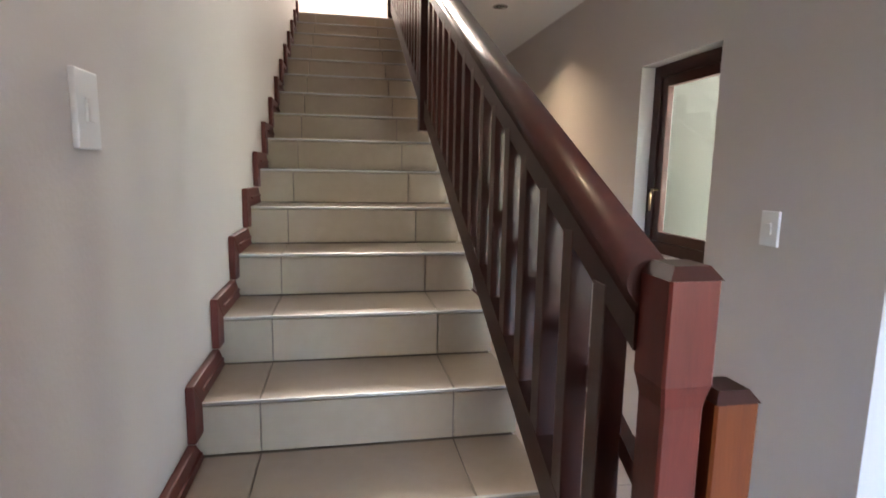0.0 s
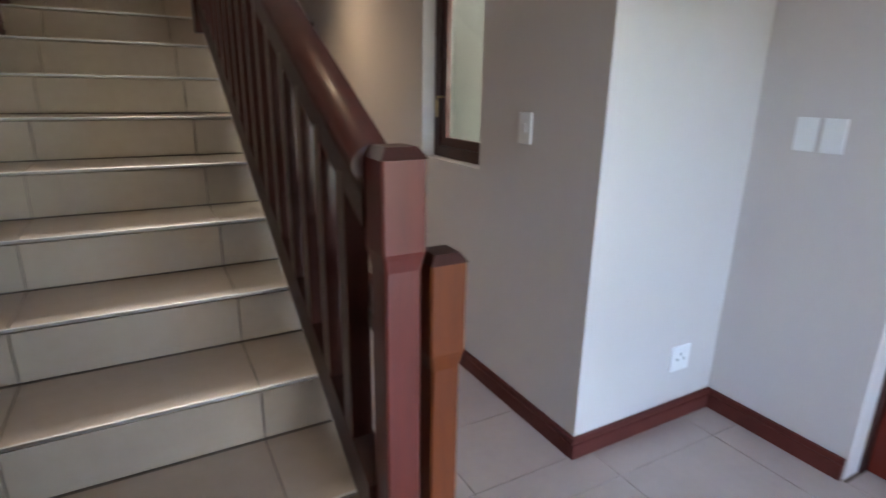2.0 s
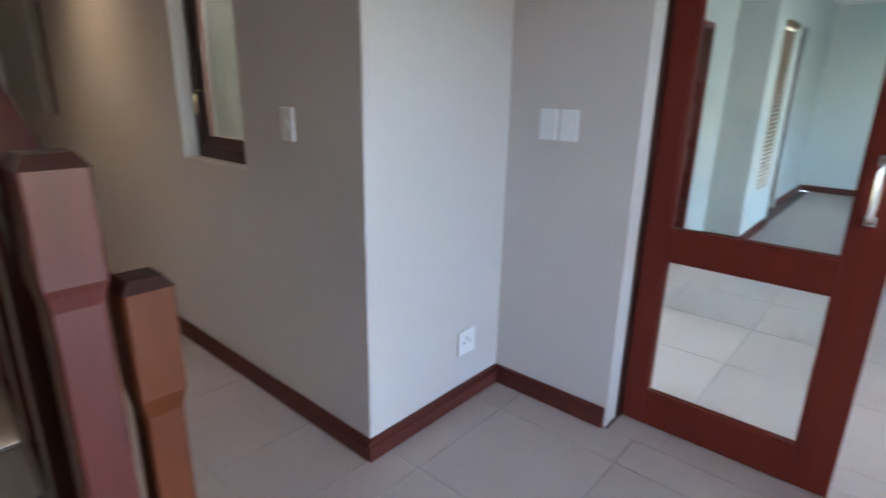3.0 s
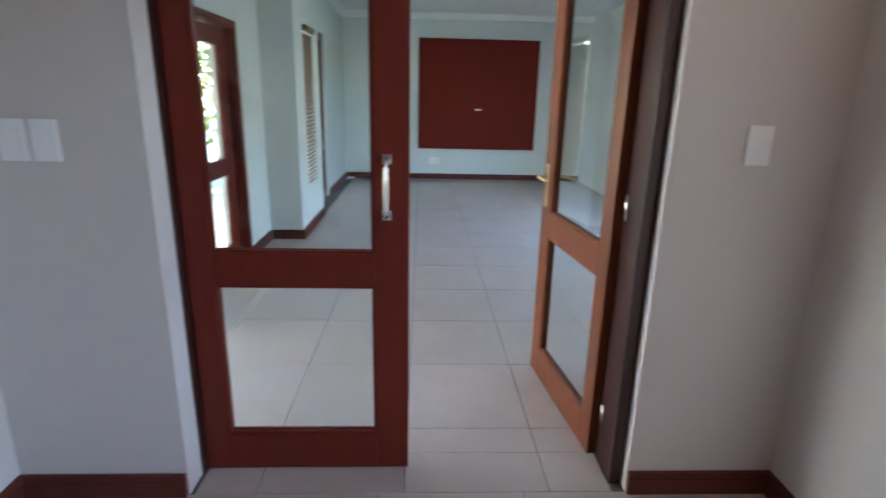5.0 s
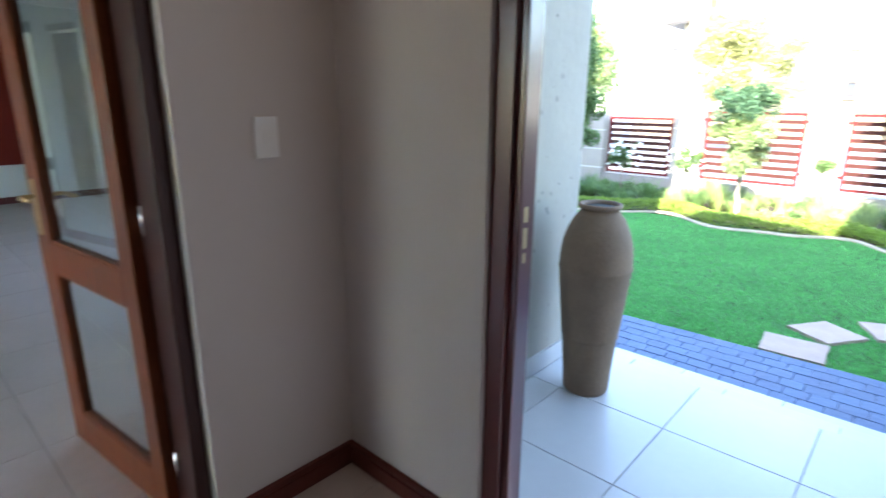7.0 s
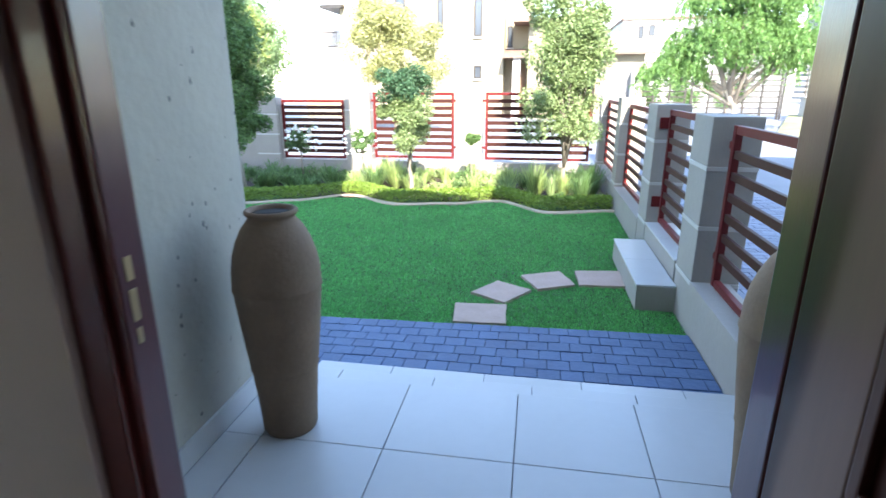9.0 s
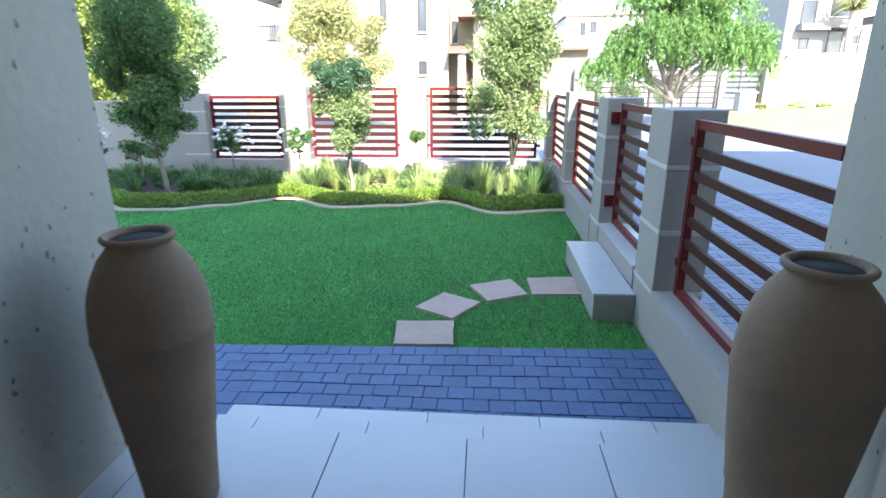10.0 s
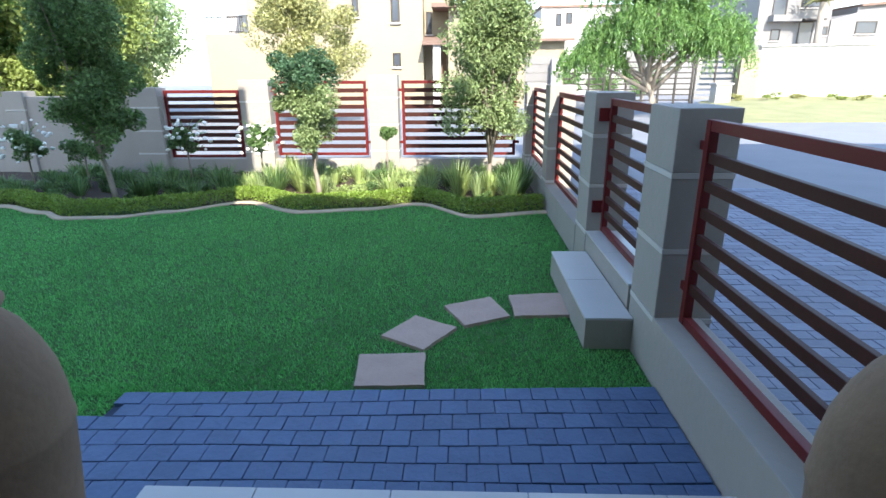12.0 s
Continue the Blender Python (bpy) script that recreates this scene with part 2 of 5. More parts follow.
def add_chips(m, color=(0.10, 0.10, 0.09)):
    """Knocks and short scratches, longer than wide, on painted plaster."""
    nt = m.node_tree
    n, l = nt.nodes, nt.links
    p = n["Principled BSDF"]
    co = n.new("ShaderNodeTexCoord")
    sep = n.new("ShaderNodeSeparateXYZ")
    l.new(co.outputs["Object"], sep.inputs[0])
    along = n.new("ShaderNodeMath")
    l.new(sep.outputs[0], along.inputs[0])
    l.new(sep.outputs[1], along.inputs[1])
    com = n.new("ShaderNodeCombineXYZ")
    l.new(along.outputs[0], com.inputs[0])
    l.new(sep.outputs[2], com.inputs[1])
    mp = n.new("ShaderNodeMapping")
    mp.inputs["Scale"].default_value = (30, 17, 1)
    l.new(com.outputs[0], mp.inputs["Vector"])
    warp = n.new("ShaderNodeTexNoise")
    warp.inputs["Scale"].default_value = 3.0
    l.new(mp.outputs[0], warp.inputs["Vector"])
    mix = n.new("ShaderNodeMix")
    mix.data_type = "VECTOR"
    mix.inputs[0].default_value = 0.34
    l.new(mp.outputs[0], mix.inputs[4])
    l.new(warp.outputs["Color"], mix.inputs[5])
    vo = n.new("ShaderNodeTexVoronoi")
    vo.voronoi_dimensions = "2D"
    vo.inputs["Scale"].default_value = 1.0
    l.new(mix.outputs[1], vo.inputs["Vector"])
    rn = n.new("ShaderNodeTexWhiteNoise")
    l.new(vo.outputs["Position"], rn.inputs["Vector"])
    size = n.new("ShaderNodeMapRange")
    size.inputs[1].default_value, size.inputs[2].default_value, size.inputs[3].default_value, size.inputs[4].default_value = 0.74, 1.0, 0.0, 0.15
    l.new(rn.outputs["Value"], size.inputs[0])
    lt = n.new("ShaderNodeMath")
    lt.operation = "LESS_THAN"
    l.new(vo.outputs["Distance"], lt.inputs[0])
    l.new(size.outputs[0], lt.inputs[1])
    old = p.inputs["Base Color"].links[0].from_socket
    cm = n.new("ShaderNodeMix")
    cm.data_type = "RGBA"
    l.new(lt.outputs[0], cm.inputs[0])
    l.new(old, cm.inputs[6])
    cm.inputs[7].default_value = (*color, 1)
    l.new(cm.outputs[2], p.inputs["Base Color"])


add_chips(M_PORCH, (0.13, 0.13, 0.12))

# ---- mesh helpers ----
OFFSET = {}


def bm_new():
    return bmesh.new()


def add_box(bm, x0, y0, z0, x1, y1, z1, bevel=0.0):
    x0, x1, y0, y1, z0, z1 = min(x0, x1), max(x0, x1), min(y0, y1), max(y0, y1), min(z0, z1), max(z0, z1)
    b = bmesh.new()
    bmesh.ops.create_cube(b, size=1.0)
    bmesh.ops.transform(b, matrix=Matrix.Translation(((x0 + x1) / 2, (y0 + y1) / 2, (z0 + z1) / 2)) @ Matrix.Diagonal((x1 - x0, y1 - y0, z1 - z0, 1)), verts=b.verts)
    if bevel:
        bmesh.ops.bevel(b, geom=b.edges[:], offset=bevel, segments=2, profile=0.6, affect="EDGES")
    merge(bm, b)
    return bm


def merge(bm, b):
    me = bpy.data.meshes.new("tmp")
    b.to_mesh(me)
    b.free()
    bm.from_mesh(me)
    bpy.data.meshes.remove(me)


def box(x0, y0, z0, x1, y1, z1, bevel=0.0):
    return add_box(bm_new(), x0, y0, z0, x1, y1, z1, bevel)


def prism(points, a, b, axis="x", bevel=0.0):
    """A flat outline of (u, v) points swept along an axis from a to b. x: u, v = y, z; y: x, z; z: x, y."""
    bm = bm_new()
    put = {"x": lambda u, v, w: (w, u, v), "y": lambda u, v, w: (u, w, v), "z": lambda u, v, w: (u, v, w)}[axis]
    lo = [bm.verts.new(put(u, v, a)) for u, v in points]
    hi = [bm.verts.new(put(u, v, b)) for u, v in points]
    bm.faces.new(lo)
    bm.faces.new(hi[::-1])
    for i in range(len(points)):
        j = (i + 1) % len(points)
        bm.faces.new((lo[i], hi[i], hi[j], lo[j]))
    bmesh.ops.recalc_face_normals(bm, faces=bm.faces[:])
    if bevel:
        bmesh.ops.bevel(bm, geom=bm.edges[:], offset=bevel, segments=2, profile=0.6, affect="EDGES")
    return bm


def tube(path, radius, sides=10):
    """A round bar along a list of places; radius may be a list."""
    bm = bm_new()
    rings = []
    pts = [Vector(p) for p in path]
    for i, p in enumerate(pts):
        d = (pts[min(i + 1, len(pts) - 1)] - pts[max(i - 1, 0)]).normalized()
        u = d.cross(Vector((0.3, 0.2, 1)) if abs(d.z) < 0.9 else Vector((1, 0.1, 0))).normalized()
        v = d.cross(u)
        r = radius[i] if isinstance(radius, (list, tuple)) else radius
        rings.append([bm.verts.new(p + r * (math.cos(a) * u + math.sin(a) * v)) for a in (2 * math.pi * k / sides for k in range(sides))])
    for a, b in zip(rings, rings[1:]):
        for k in range(sides):
            bm.faces.new((a[k], a[(k + 1) % sides], b[(k + 1) % sides], b[k]))
    bm.faces.new(rings[0][::-1])
    bm.faces.new(rings[-1])
    bmesh.ops.recalc_face_normals(bm, faces=bm.faces[:])
    for f in bm.faces:
        f.smooth = True
    return bm


def mesh_of(name, bm, mat):
    me = bpy.data.meshes.new(name)
    bm.to_mesh(me)
    bm.free()
    for m in mat if isinstance(mat, (list, tuple)) else [mat]:
        me.materials.append(m)
    return me


def structure(name, bm, mat, label="", category="", kind="structure"):
    ob = new(name, mesh_of(name, bm, mat))
    OFFSET[ob.name] = Vector((0, 0, 0))
    return tagged(ob, label, category, kind=kind)


def thing(name, base, label, category, group=""):
    """An Empty at a thing's base, which carries its parts."""
    ob = new(name)
    ob.empty_display_size = 0.1
    ob.location = base
    OFFSET[ob.name] = Vector(base)
    return tagged(ob, label, category, group)


def part(name, bm, mat, parent, label=""):
    """Links a bmesh, in world places, as one mesh under a thing or a part."""
    off = OFFSET[parent.name]
    bmesh.ops.translate(bm, vec=-off, verts=bm.verts)
    ob = new(name, mesh_of(name, bm, mat))
    ob.parent = parent
    OFFSET[ob.name] = off
    return tagged(ob, label)


def single(name, bm, mat, base, label, category, group=""):
    """A thing that is one mesh, with its origin at its base."""
    bmesh.ops.translate(bm, vec=-Vector(base), verts=bm.verts)
    ob = new(name, mesh_of(name, bm, mat))
    ob.location = base
    OFFSET[ob.name] = Vector(base)
    return tagged(ob, label, category, group)


def boxes(*dims, bevel=0.0):
    bm = bm_new()
    for d in dims:
        add_box(bm, *d, bevel=bevel)
    return bm


def revolve(profile, sides=48):
    """A turned body from (radius, height) pairs."""
    bm = bm_new()
    rings = [[bm.verts.new((r * math.cos(a), r * math.sin(a), z)) for a in (2 * math.pi * k / sides for k in range(sides))] for r, z in profile]
    for a, b in zip(rings, rings[1:]):
        for k in range(sides):
            bm.faces.new((a[k], a[(k + 1) % sides], b[(k + 1) % sides], b[k]))
    bm.faces.new(rings[0][::-1])
    bm.faces.new(rings[-1])
    for f in bm.faces:
        f.smooth = True
    return bm


# ---- the large structure: hall, stair, passage, lounge ----
XL, XW, XB, YA, YF = -0.50, 1.30, 2.085, 1.00, -1.61     # stair wall, passage wall, lounge wall, return wall, front wall
R, G, Y1 = 0.152, 0.285, 0.13                             # riser, going, first riser
CEIL, PCEIL, TOPZ = 2.62, 2.38, 18 * 0.152

structure("wall_stair", boxes((XL - 0.22, -3.0, -0.12, XL, 7.6, 5.4)), M_WALL, "plain grey-beige plaster wall beside the stair", "wall")
structure("wall_passage", boxes((XW, YA + 0.22, 0, XW + 0.16, 1.73, PCEIL), (XW, 2.29, 0, XW + 0.16, 4.22, PCEIL), (XW, 4.55, 0, XW + 0.16, 7.6, PCEIL),
          (XW, 1.73, 0, XW + 0.16, 2.29, 1.00), (XW, 1.73, 1.88, XW + 0.16, 2.29, PCEIL), (XW, 4.22, 0, XW + 0.16, 4.55, 1.1), (XW, 4.22, 1.86, XW + 0.16, 4.55, PCEIL)),
          M_WALL, "grey-beige plaster passage wall with two small windows", "wall")
structure("wall_return", boxes((XW, YA, 0, XB + 0.22, YA + 0.22, CEIL)), M_WALL, "short grey-beige plaster return wall", "wall")
structure("wall_lounge_doors", boxes((XB, 0.44, 0, XB + 0.22, YA, CEIL), (XB, YF, 0, XB + 0.22, -1.09, CEIL), (XB, -1.09, 2.10, XB + 0.22, 0.44, CEIL)),
          M_WALL, "grey-beige plaster wall around the glazed double doors", "wall")
structure("wall_front", boxes((1.470, YF - 0.12, -0.12, XB + 0.22, YF, 2.9), (XL, YF - 0.20, -0.12, 0.36, YF, 2.9), (0.36, YF - 0.20, 2.12, 1.470, YF, 2.9)),
          M_WALL, "plaster front wall around the entrance door", "wall")
structure("wall_passage_end", boxes((0.40, 5.6, 0, XW, 5.75, PCEIL)), M_WALL, "plain plaster wall at the end of the passage", "wall")
structure("wall_under_stair", prism([(Y1 + 0.30, 0.0), (5.6, 0.0), (5.6, 2.5), (Y1 + 17 * G, 2.5), (Y1 + 0.30, 0.10)], 0.376, 0.40, "x"), M_WALL, "plaster wall that closes the side of the stair", "wall")
structure("landing_wall", boxes((XL, 7.4, TOPZ, 2.6, 7.6, 5.4)), M_CEIL, "bright white wall on the upper landing", "wall")
structure("landing_floor", boxes((XL, Y1 + 17 * G + 0.01, TOPZ - 0.2, 0.40, 7.4, TOPZ), (0.40, 5.75, TOPZ - 0.2, 2.6, 7.4, TOPZ)), M_TILE, "beige tiled upper landing", "floor")
structure("ceiling", boxes((0.40, -0.4, CEIL, XB + 0.22, YA + 0.0, CEIL + 0.2), (XL, YF, CEIL, XB + 0.22, -0.4, CEIL + 0.2)), M_CEIL, "white painted hall ceiling", "ceiling")
structure("ceiling_passage", boxes((0.40, YA, PCEIL, XW + 0.16, 5.75, PCEIL + 0.2)), M_CEIL, "white painted passage ceiling", "ceiling")
structure("ceiling_upper", boxes((XL - 0.2, -0.4, 5.2, 2.6, 7.6, 5.4)), M_CEIL, "white painted ceiling over the stairwell", "ceiling")
structure("wall_upper", boxes((XL, -0.6, CEIL + 0.2, 2.6, -0.4, 5.2), (0.42, 0.0, CEIL + 0.2, 0.56, 5.75, 3.7), (2.6, -0.6, CEIL + 0.2, 2.8, 7.6, 5.4)), M_WALL, "plaster wall round the stairwell above", "wall")

# lounge
XF = 9.45
structure("wall_lounge_far", boxes((XF, -3.2, 0, XF + 0.2, 2.2, 2.8)), M_ROOM, "pale blue-green plaster far wall of the lounge", "wall")
structure("wall_lounge_side", boxes((XB + 0.22, 1.07, 0, 2.45, 1.29, 2.8), (2.45, 1.07, 2.05, 3.45, 1.29, 2.8), (3.45, 1.07, 0, 3.82, 1.29, 2.8), (3.82, 1.07, 1.85, 4.92, 1.29, 2.8), (4.92, 1.07, 0, 5.50, 1.29, 2.8), (5.50, 0.77, 0, 5.85, 1.29, 2.8),
          (5.85, 0.77, 0, 6.30, 0.97, 0.45), (5.85, 0.77, 1.95, 6.30, 0.97, 2.8), (6.30, 0.77, 0, 6.62, 0.97, 2.8), (6.62, 0.90, 0, 6.9, 1.1, 2.8),
          (6.9, 0.90, 2.05, 7.75, 1.1, 2.8), (7.75, 0.90, 0, XF, 1.1, 2.8)), M_ROOM, "pale blue-green plaster lounge wall with openings", "wall")
# the wide opening is unseen, added to let light into the lounge
structure("wall_lounge_front", boxes((2.26, -3.2, -0.12, 4.4, -3.0, 2.8), (6.6, -3.2, -0.12, XF, -3.0, 2.8), (4.4, -3.2, -0.12, 6.6, -3.0, 0.4), (4.4, -3.2, 2.2, 6.6, -3.0, 2.8)),
          M_ROOM, "pale plaster lounge wall with an unseen wide opening added for light", "wall")
structure("ceiling_lounge", boxes((XB + 0.22, -3.2, 2.56, XF, 1.29, 2.76)), M_CEIL, "white lounge ceiling", "ceiling")
structure("cornice", boxes((XF - 0.09, -3.0, 2.47, XF, 0.9, 2.56), (6.62, 0.81, 2.47, XF - 0.09, 0.90, 2.56)), M_CEIL, "white moulded ceiling cornice in the lounge", "cornice")

# porch
structure("porch_wall_east", boxes((1.95, -3.0, -0.12, XB + 0.22, YF - 0.12, 2.9)), M_PORCH, "stained white porch wall with knocks and scuffs", "wall")
structure("porch_wall_west", boxes((-0.52, -3.00, -0.12, -0.30, YF - 0.2, 2.9)), M_PORCH, "stained white porch wall with knocks and scuffs", "wall")
structure("porch_ceiling", boxes((-0.52, -3.0, 2.5, XB + 0.2, YF - 0.2, 2.7)), M_CEIL, "white painted porch ceiling", "ceiling")
structure("porch_skirting", boxes((1.938, -3.0, 0, 1.95, YF - 0.12, 0.10), (-0.30, -3.0, 0, -0.288, YF - 0.2, 0.10)), M_PTILE, "pale tile skirting along the porch walls", "skirting")
# the courtyard slab and tall west block are unseen, added to stop the sun
structure("upper_storey_and_sun_blocks", boxes((-3.6, -1.8, 2.9, -0.72, 9, 4.75), (-0.72, -1.8, 2.9, XB, -0.6, 4.75), (-0.72, -0.6, 5.4, 2.8, 9, 5.6), (XB, -3.2, 2.9, 9.8, -0.6, 6.6), (2.8, -0.6, 2.9, 9.8, 1.29, 6.6), (2.8, 1.30, 2.6, 9.8, 4.4, 2.9),
          (-3.6, -1.6, -0.12, -0.72, 9, 2.9), (-14, -1.8, -0.18, -3.6, 9, 9.5)), M_PORCH, "plastered storeys of the house with an unseen slab and side block added against the sun", "house wall")

# floors under the tiles
structure("floor", boxes((XL, YF - 0.2, -0.12, XB + 0.22, 5.75, -0.008), (XB + 0.22, -3.0, -0.12, XF, 1.29, -0.008)), M_GROUT, "grouted base of the tiled floor", "floor")
structure("porch_floor", boxes((-0.30, -3.10, -0.12, 1.95, YF - 0.2, -0.008), (-0.20, -3.20, -0.12, 1.94, -3.10, -0.018), (-0.20, -3.302, -0.12, 1.80, -3.20, -0.036)), M_GROUTP, "grouted base of the porch floor", "floor")

# ---- ground outside ----
GZ = -0.12
bm = bm_new()
add_box(bm, -60, -90, GZ - 0.5, 60, 12, GZ - 0.06)
structure("ground", bm, M_ROAD, "wide grey paved ground and street", "ground")
structure("lawn", boxes((-0.20, -7.8, GZ - 0.06, 12, -3.0, GZ)), M_LAWN, "mown green lawn", "lawn")
structure("flower_bed", boxes((-0.20, -10.0, GZ - 0.06, 12, -7.8, GZ + 0.01)), M_SOIL, "dark soil of the flower bed", "flower bed")
structure("paver_bed", prism([(-0.20, -3.0), (-0.20, -4.06), (2.28, -3.965), (2.28, -3.79), (6, -3.79), (6, -3.0)], GZ - 0.05, GZ + 0.012, "z"), M_SAND, "dark sand joints under the pavers", "paving")


# ---- stair ----
def tread_y(k):
    return Y1 + (k - 1) * G


def build_stair():
    body = [(Y1 + 0.01, -0.0)]
    for k in range(1, 19):
        body += [(tread_y(k) + 0.012, (k - 1) * R - 0.001 if k > 1 else 0.0), (tread_y(k) + 0.012, k * R - 0.012)]
    body += [(tread_y(18) + 0.3, 18 * R - 0.012), (tread_y(18) + 0.3, 18 * R - 0.3), (1.2, 0.0)]
    stair = thing("staircase", (0, Y1, 0), "straight tiled staircase with bright metal nosings", "staircase")
    part("stair_body", prism(body, XL, 0.375, "x"), M_GROUT, stair, "dark grouted body under the tiles")
    joints = [XL, -0.335, 0.195, 0.385]
    for k in range(1, 18):
        z, y = k * R, tread_y(k)
        for a, b in zip(joints, joints[1:]):
            part("tread_tile", box(a + 0.002, y + 0.004, z - 0.011, b - 0.002, y + G - 0.003, z, 0.0012), M_TILEST, stair)
    for k in range(1, 19):
        z, y = k * R, tread_y(k)
        for a, b in zip(joints, joints[1:]):
            part("riser_tile", box(a + 0.002, y + 0.002, z - R + 0.004, b - 0.002, y + 0.011, z - 0.013, 0.001), M_TILEST, stair)
        part("nosing", box(XL + 0.002, y - 0.004, z - 0.008, 0.385, y + 0.004, z + 0.001, 0.0015), M_METAL, stair, "thin aluminium stair nosing")
    return stair


build_stair()


def stair_skirting():
    """The stepped skirting board that follows the stair along the wall."""
    sk = thing("stair_skirting", (XL, Y1, 0), "dark red stained stepped skirting along the stair", "skirting")
    h, w = 0.075, 0.022
    for k in range(1, 19):
        y, z = tread_y(k), k * R
        part("riser_board", prism([(y - h, z - R + h), (y, z - R + h - 0.004), (y, z), (y - h, z + h)], XL + 0.0005, XL + w, "x", 0.004), M_SKIRT, sk)
        if k < 18:
            part("tread_board", prism([(y - h, z + h), (y, z), (y + G, z), (y + G - h, z + h)], XL + 0.0005, XL + w, "x", 0.004), M_SKIRT, sk)
            part("moulding", box(XL + w, y + 0.004, z + 0.030, XL + w + 0.006, y + G - h + 0.03, z + 0.040, 0.002), M_SKIRT, sk)
    return sk


stair_skirting()


def balustrade():
    """Newels, raking rails and square balusters."""
    SL = R / G
    yb = 0.50

    def rail_z(y):
        return 1.165 + SL * (y - yb)

    def low_z(y):
        return 0.490 + SL * (y - yb)

    b = thing("stair_balustrade", (0.37, yb, 0), "dark red-brown wooden stair balustrade with square balusters", "balustrade")

    def post(x0, y0, x1, y1, zh, zt):
        """A square post whose head is a little wider than its shaft."""
        bm = bm_new()
        rings = []
        for z, i in ((0.0, 0.007), (zh - 0.035, 0.007), (zh - 0.012, 0.003), (zh, 0.0), (zt, 0.0)):
            c = 0.004
            pts = [(x0 + i + c, y0 + i), (x1 - i - c, y0 + i), (x1 - i, y0 + i + c), (x1 - i, y1 - i - c), (x1 - i - c, y1 - i), (x0 + i + c, y1 - i), (x0 + i, y1 - i - c), (x0 + i, y0 + i + c)]
            rings.append([bm.verts.new((px, py, z)) for px, py in pts])
        for p, q in zip(rings, rings[1:]):
            for k in range(8):
                bm.faces.new((p[k], p[(k + 1) % 8], q[(k + 1) % 8], q[k]))
        bm.faces.new(rings[0][::-1])
        bm.faces.new(rings[-1])
        return bm

    def cap_on(x0, y0, x1, y1, z0, z1):
        cap = prism([(x0, y0), (x1, y0), (x1, y1), (x0, y1)], z0, z1, "z")
        cx, cy = (x0 + x1) / 2, (y0 + y1) / 2
        for v in cap.verts:
            if v.co.z > (z0 + z1) / 2:
                v.co.x, v.co.y = cx + (v.co.x - cx) * 0.68, cy + (v.co.y - cy) * 0.68
        return cap

    newel = part("newel_post", post(0.334, 0.505, 0.416, 0.587, 1.07, 1.226), M_WOODRED, b, "red-brown newel post with a wider head")
    part("newel_cap", cap_on(0.333, 0.504, 0.417, 0.588, 1.2265, 1.246), M_WOODDK, newel, "dark chamfered newel cap")
    stub = part("short_post", post(0.428, 0.510, 0.502, 0.586, 0.86, 1.036), M_WOODORG, b, "shorter orange-brown post beside the newel")
    part("post_cap", cap_on(0.427, 0.509, 0.503, 0.587, 1.0365, 1.054), M_WOODDK, stub, "dark chamfered post cap")
    y_end = tread_y(18) + 0.05
    mids = [(2.86, "middle_newel"), (y_end, "top_newel")]
    # handrail with rounded top, in two runs
    prof = [(0.041 * math.sin(a) * (1 if abs(a) < 2.0 else 0.92), 0.002 + 0.040 * math.cos(a) * (0.9 if abs(a) < 1.6 else 1.0)) for a in (radians(d) for d in range(-150, 151, 15))]
    prof += [(0.026, -0.046), (-0.026, -0.046)]

    def rake(y0, y1, zf, profile, x=0.352):
        bm = bm_new()
        ends = [[bm.verts.new((x + u, y, zf(y) + v)) for u, v in profile] for y in (y0, y1)]
        n = len(profile)
        bm.faces.new(ends[0])
        bm.faces.new(ends[1][::-1])
        for i in range(n):
            bm.faces.new((ends[0][i], ends[1][i], ends[1][(i + 1) % n], ends[0][(i + 1) % n]))
        bmesh.ops.recalc_face_normals(bm, faces=bm.faces[:])
        for fc in bm.faces:
            fc.smooth = n > 8 and len(fc.verts) == 4
        return bm

    stops = [0.580, 2.81, 2.91, y_end - 0.05]
    for y0, y1 in ((stops[0], stops[1]), (stops[2], stops[3])):
        part("handrail", rake(y0, y1, rail_z, prof), M_WOOD, b, "polished moulded handrail")
        part("under_rail", rake(y0, y1, lambda y: rail_z(y) - 0.075, [(-0.024, -0.03), (-0.024, 0.03), (0.024, 0.03), (0.024, -0.03)]), M_WOODDK, b)
        part("bottom_rail", rake(y0, y1, low_z, [(-0.026, -0.075), (-0.026, 0.03), (0.026, 0.03), (0.026, -0.075)]), M_WOODDK, b)
    part("outer_rail", rake(0.578, 2.81, lambda y: 0.80 + SL * (y - yb), [(-0.012, -0.02), (-0.012, 0.02), (0.012, 0.02), (0.012, -0.02)], 0.383), M_WOOD, b, "slim raking rail behind the balusters")
    for y, nm in mids:
        part(nm, boxes((0.304, y - 0.04, low_z(y) - 0.16, 0.380, y + 0.04, rail_z(y) + 0.10), bevel=0.006), M_WOODDK, b, "dark square newel post")
    y = 0.700
    while y < y_end - 0.08:
        if abs(y - 2.86) > 0.09:
            part("baluster", boxes((0.327, y - 0.024, low_z(y) + 0.01, 0.375, y + 0.024, rail_z(y) - 0.085), bevel=0.003), M_WOOD, b)
        y += G / 2
    return b


balustrade()


# ---- skirting boards ----
def skirt(x0, y0, x1, y1, nx, ny):
    """A moulded skirting board along a wall; (nx, ny) points into the space."""
    sk = bm_new()
    for d, z0, z1 in ((0.020, 0.0, 0.062), (0.015, 0.062, 0.076), (0.018, 0.076, 0.088)):
        add_box(sk, min(x0, x1, x0 + nx * d, x1 + nx * d), min(y0, y1, y0 + ny * d, y1 + ny * d), z0, max(x0, x1, x0 + nx * d, x1 + nx * d), max(y0, y1, y0 + ny * d, y1 + ny * d), z1, 0.003)
    return structure("baseboard", sk, M_SKIRT, "dark red-brown moulded wooden skirting board", "skirting")


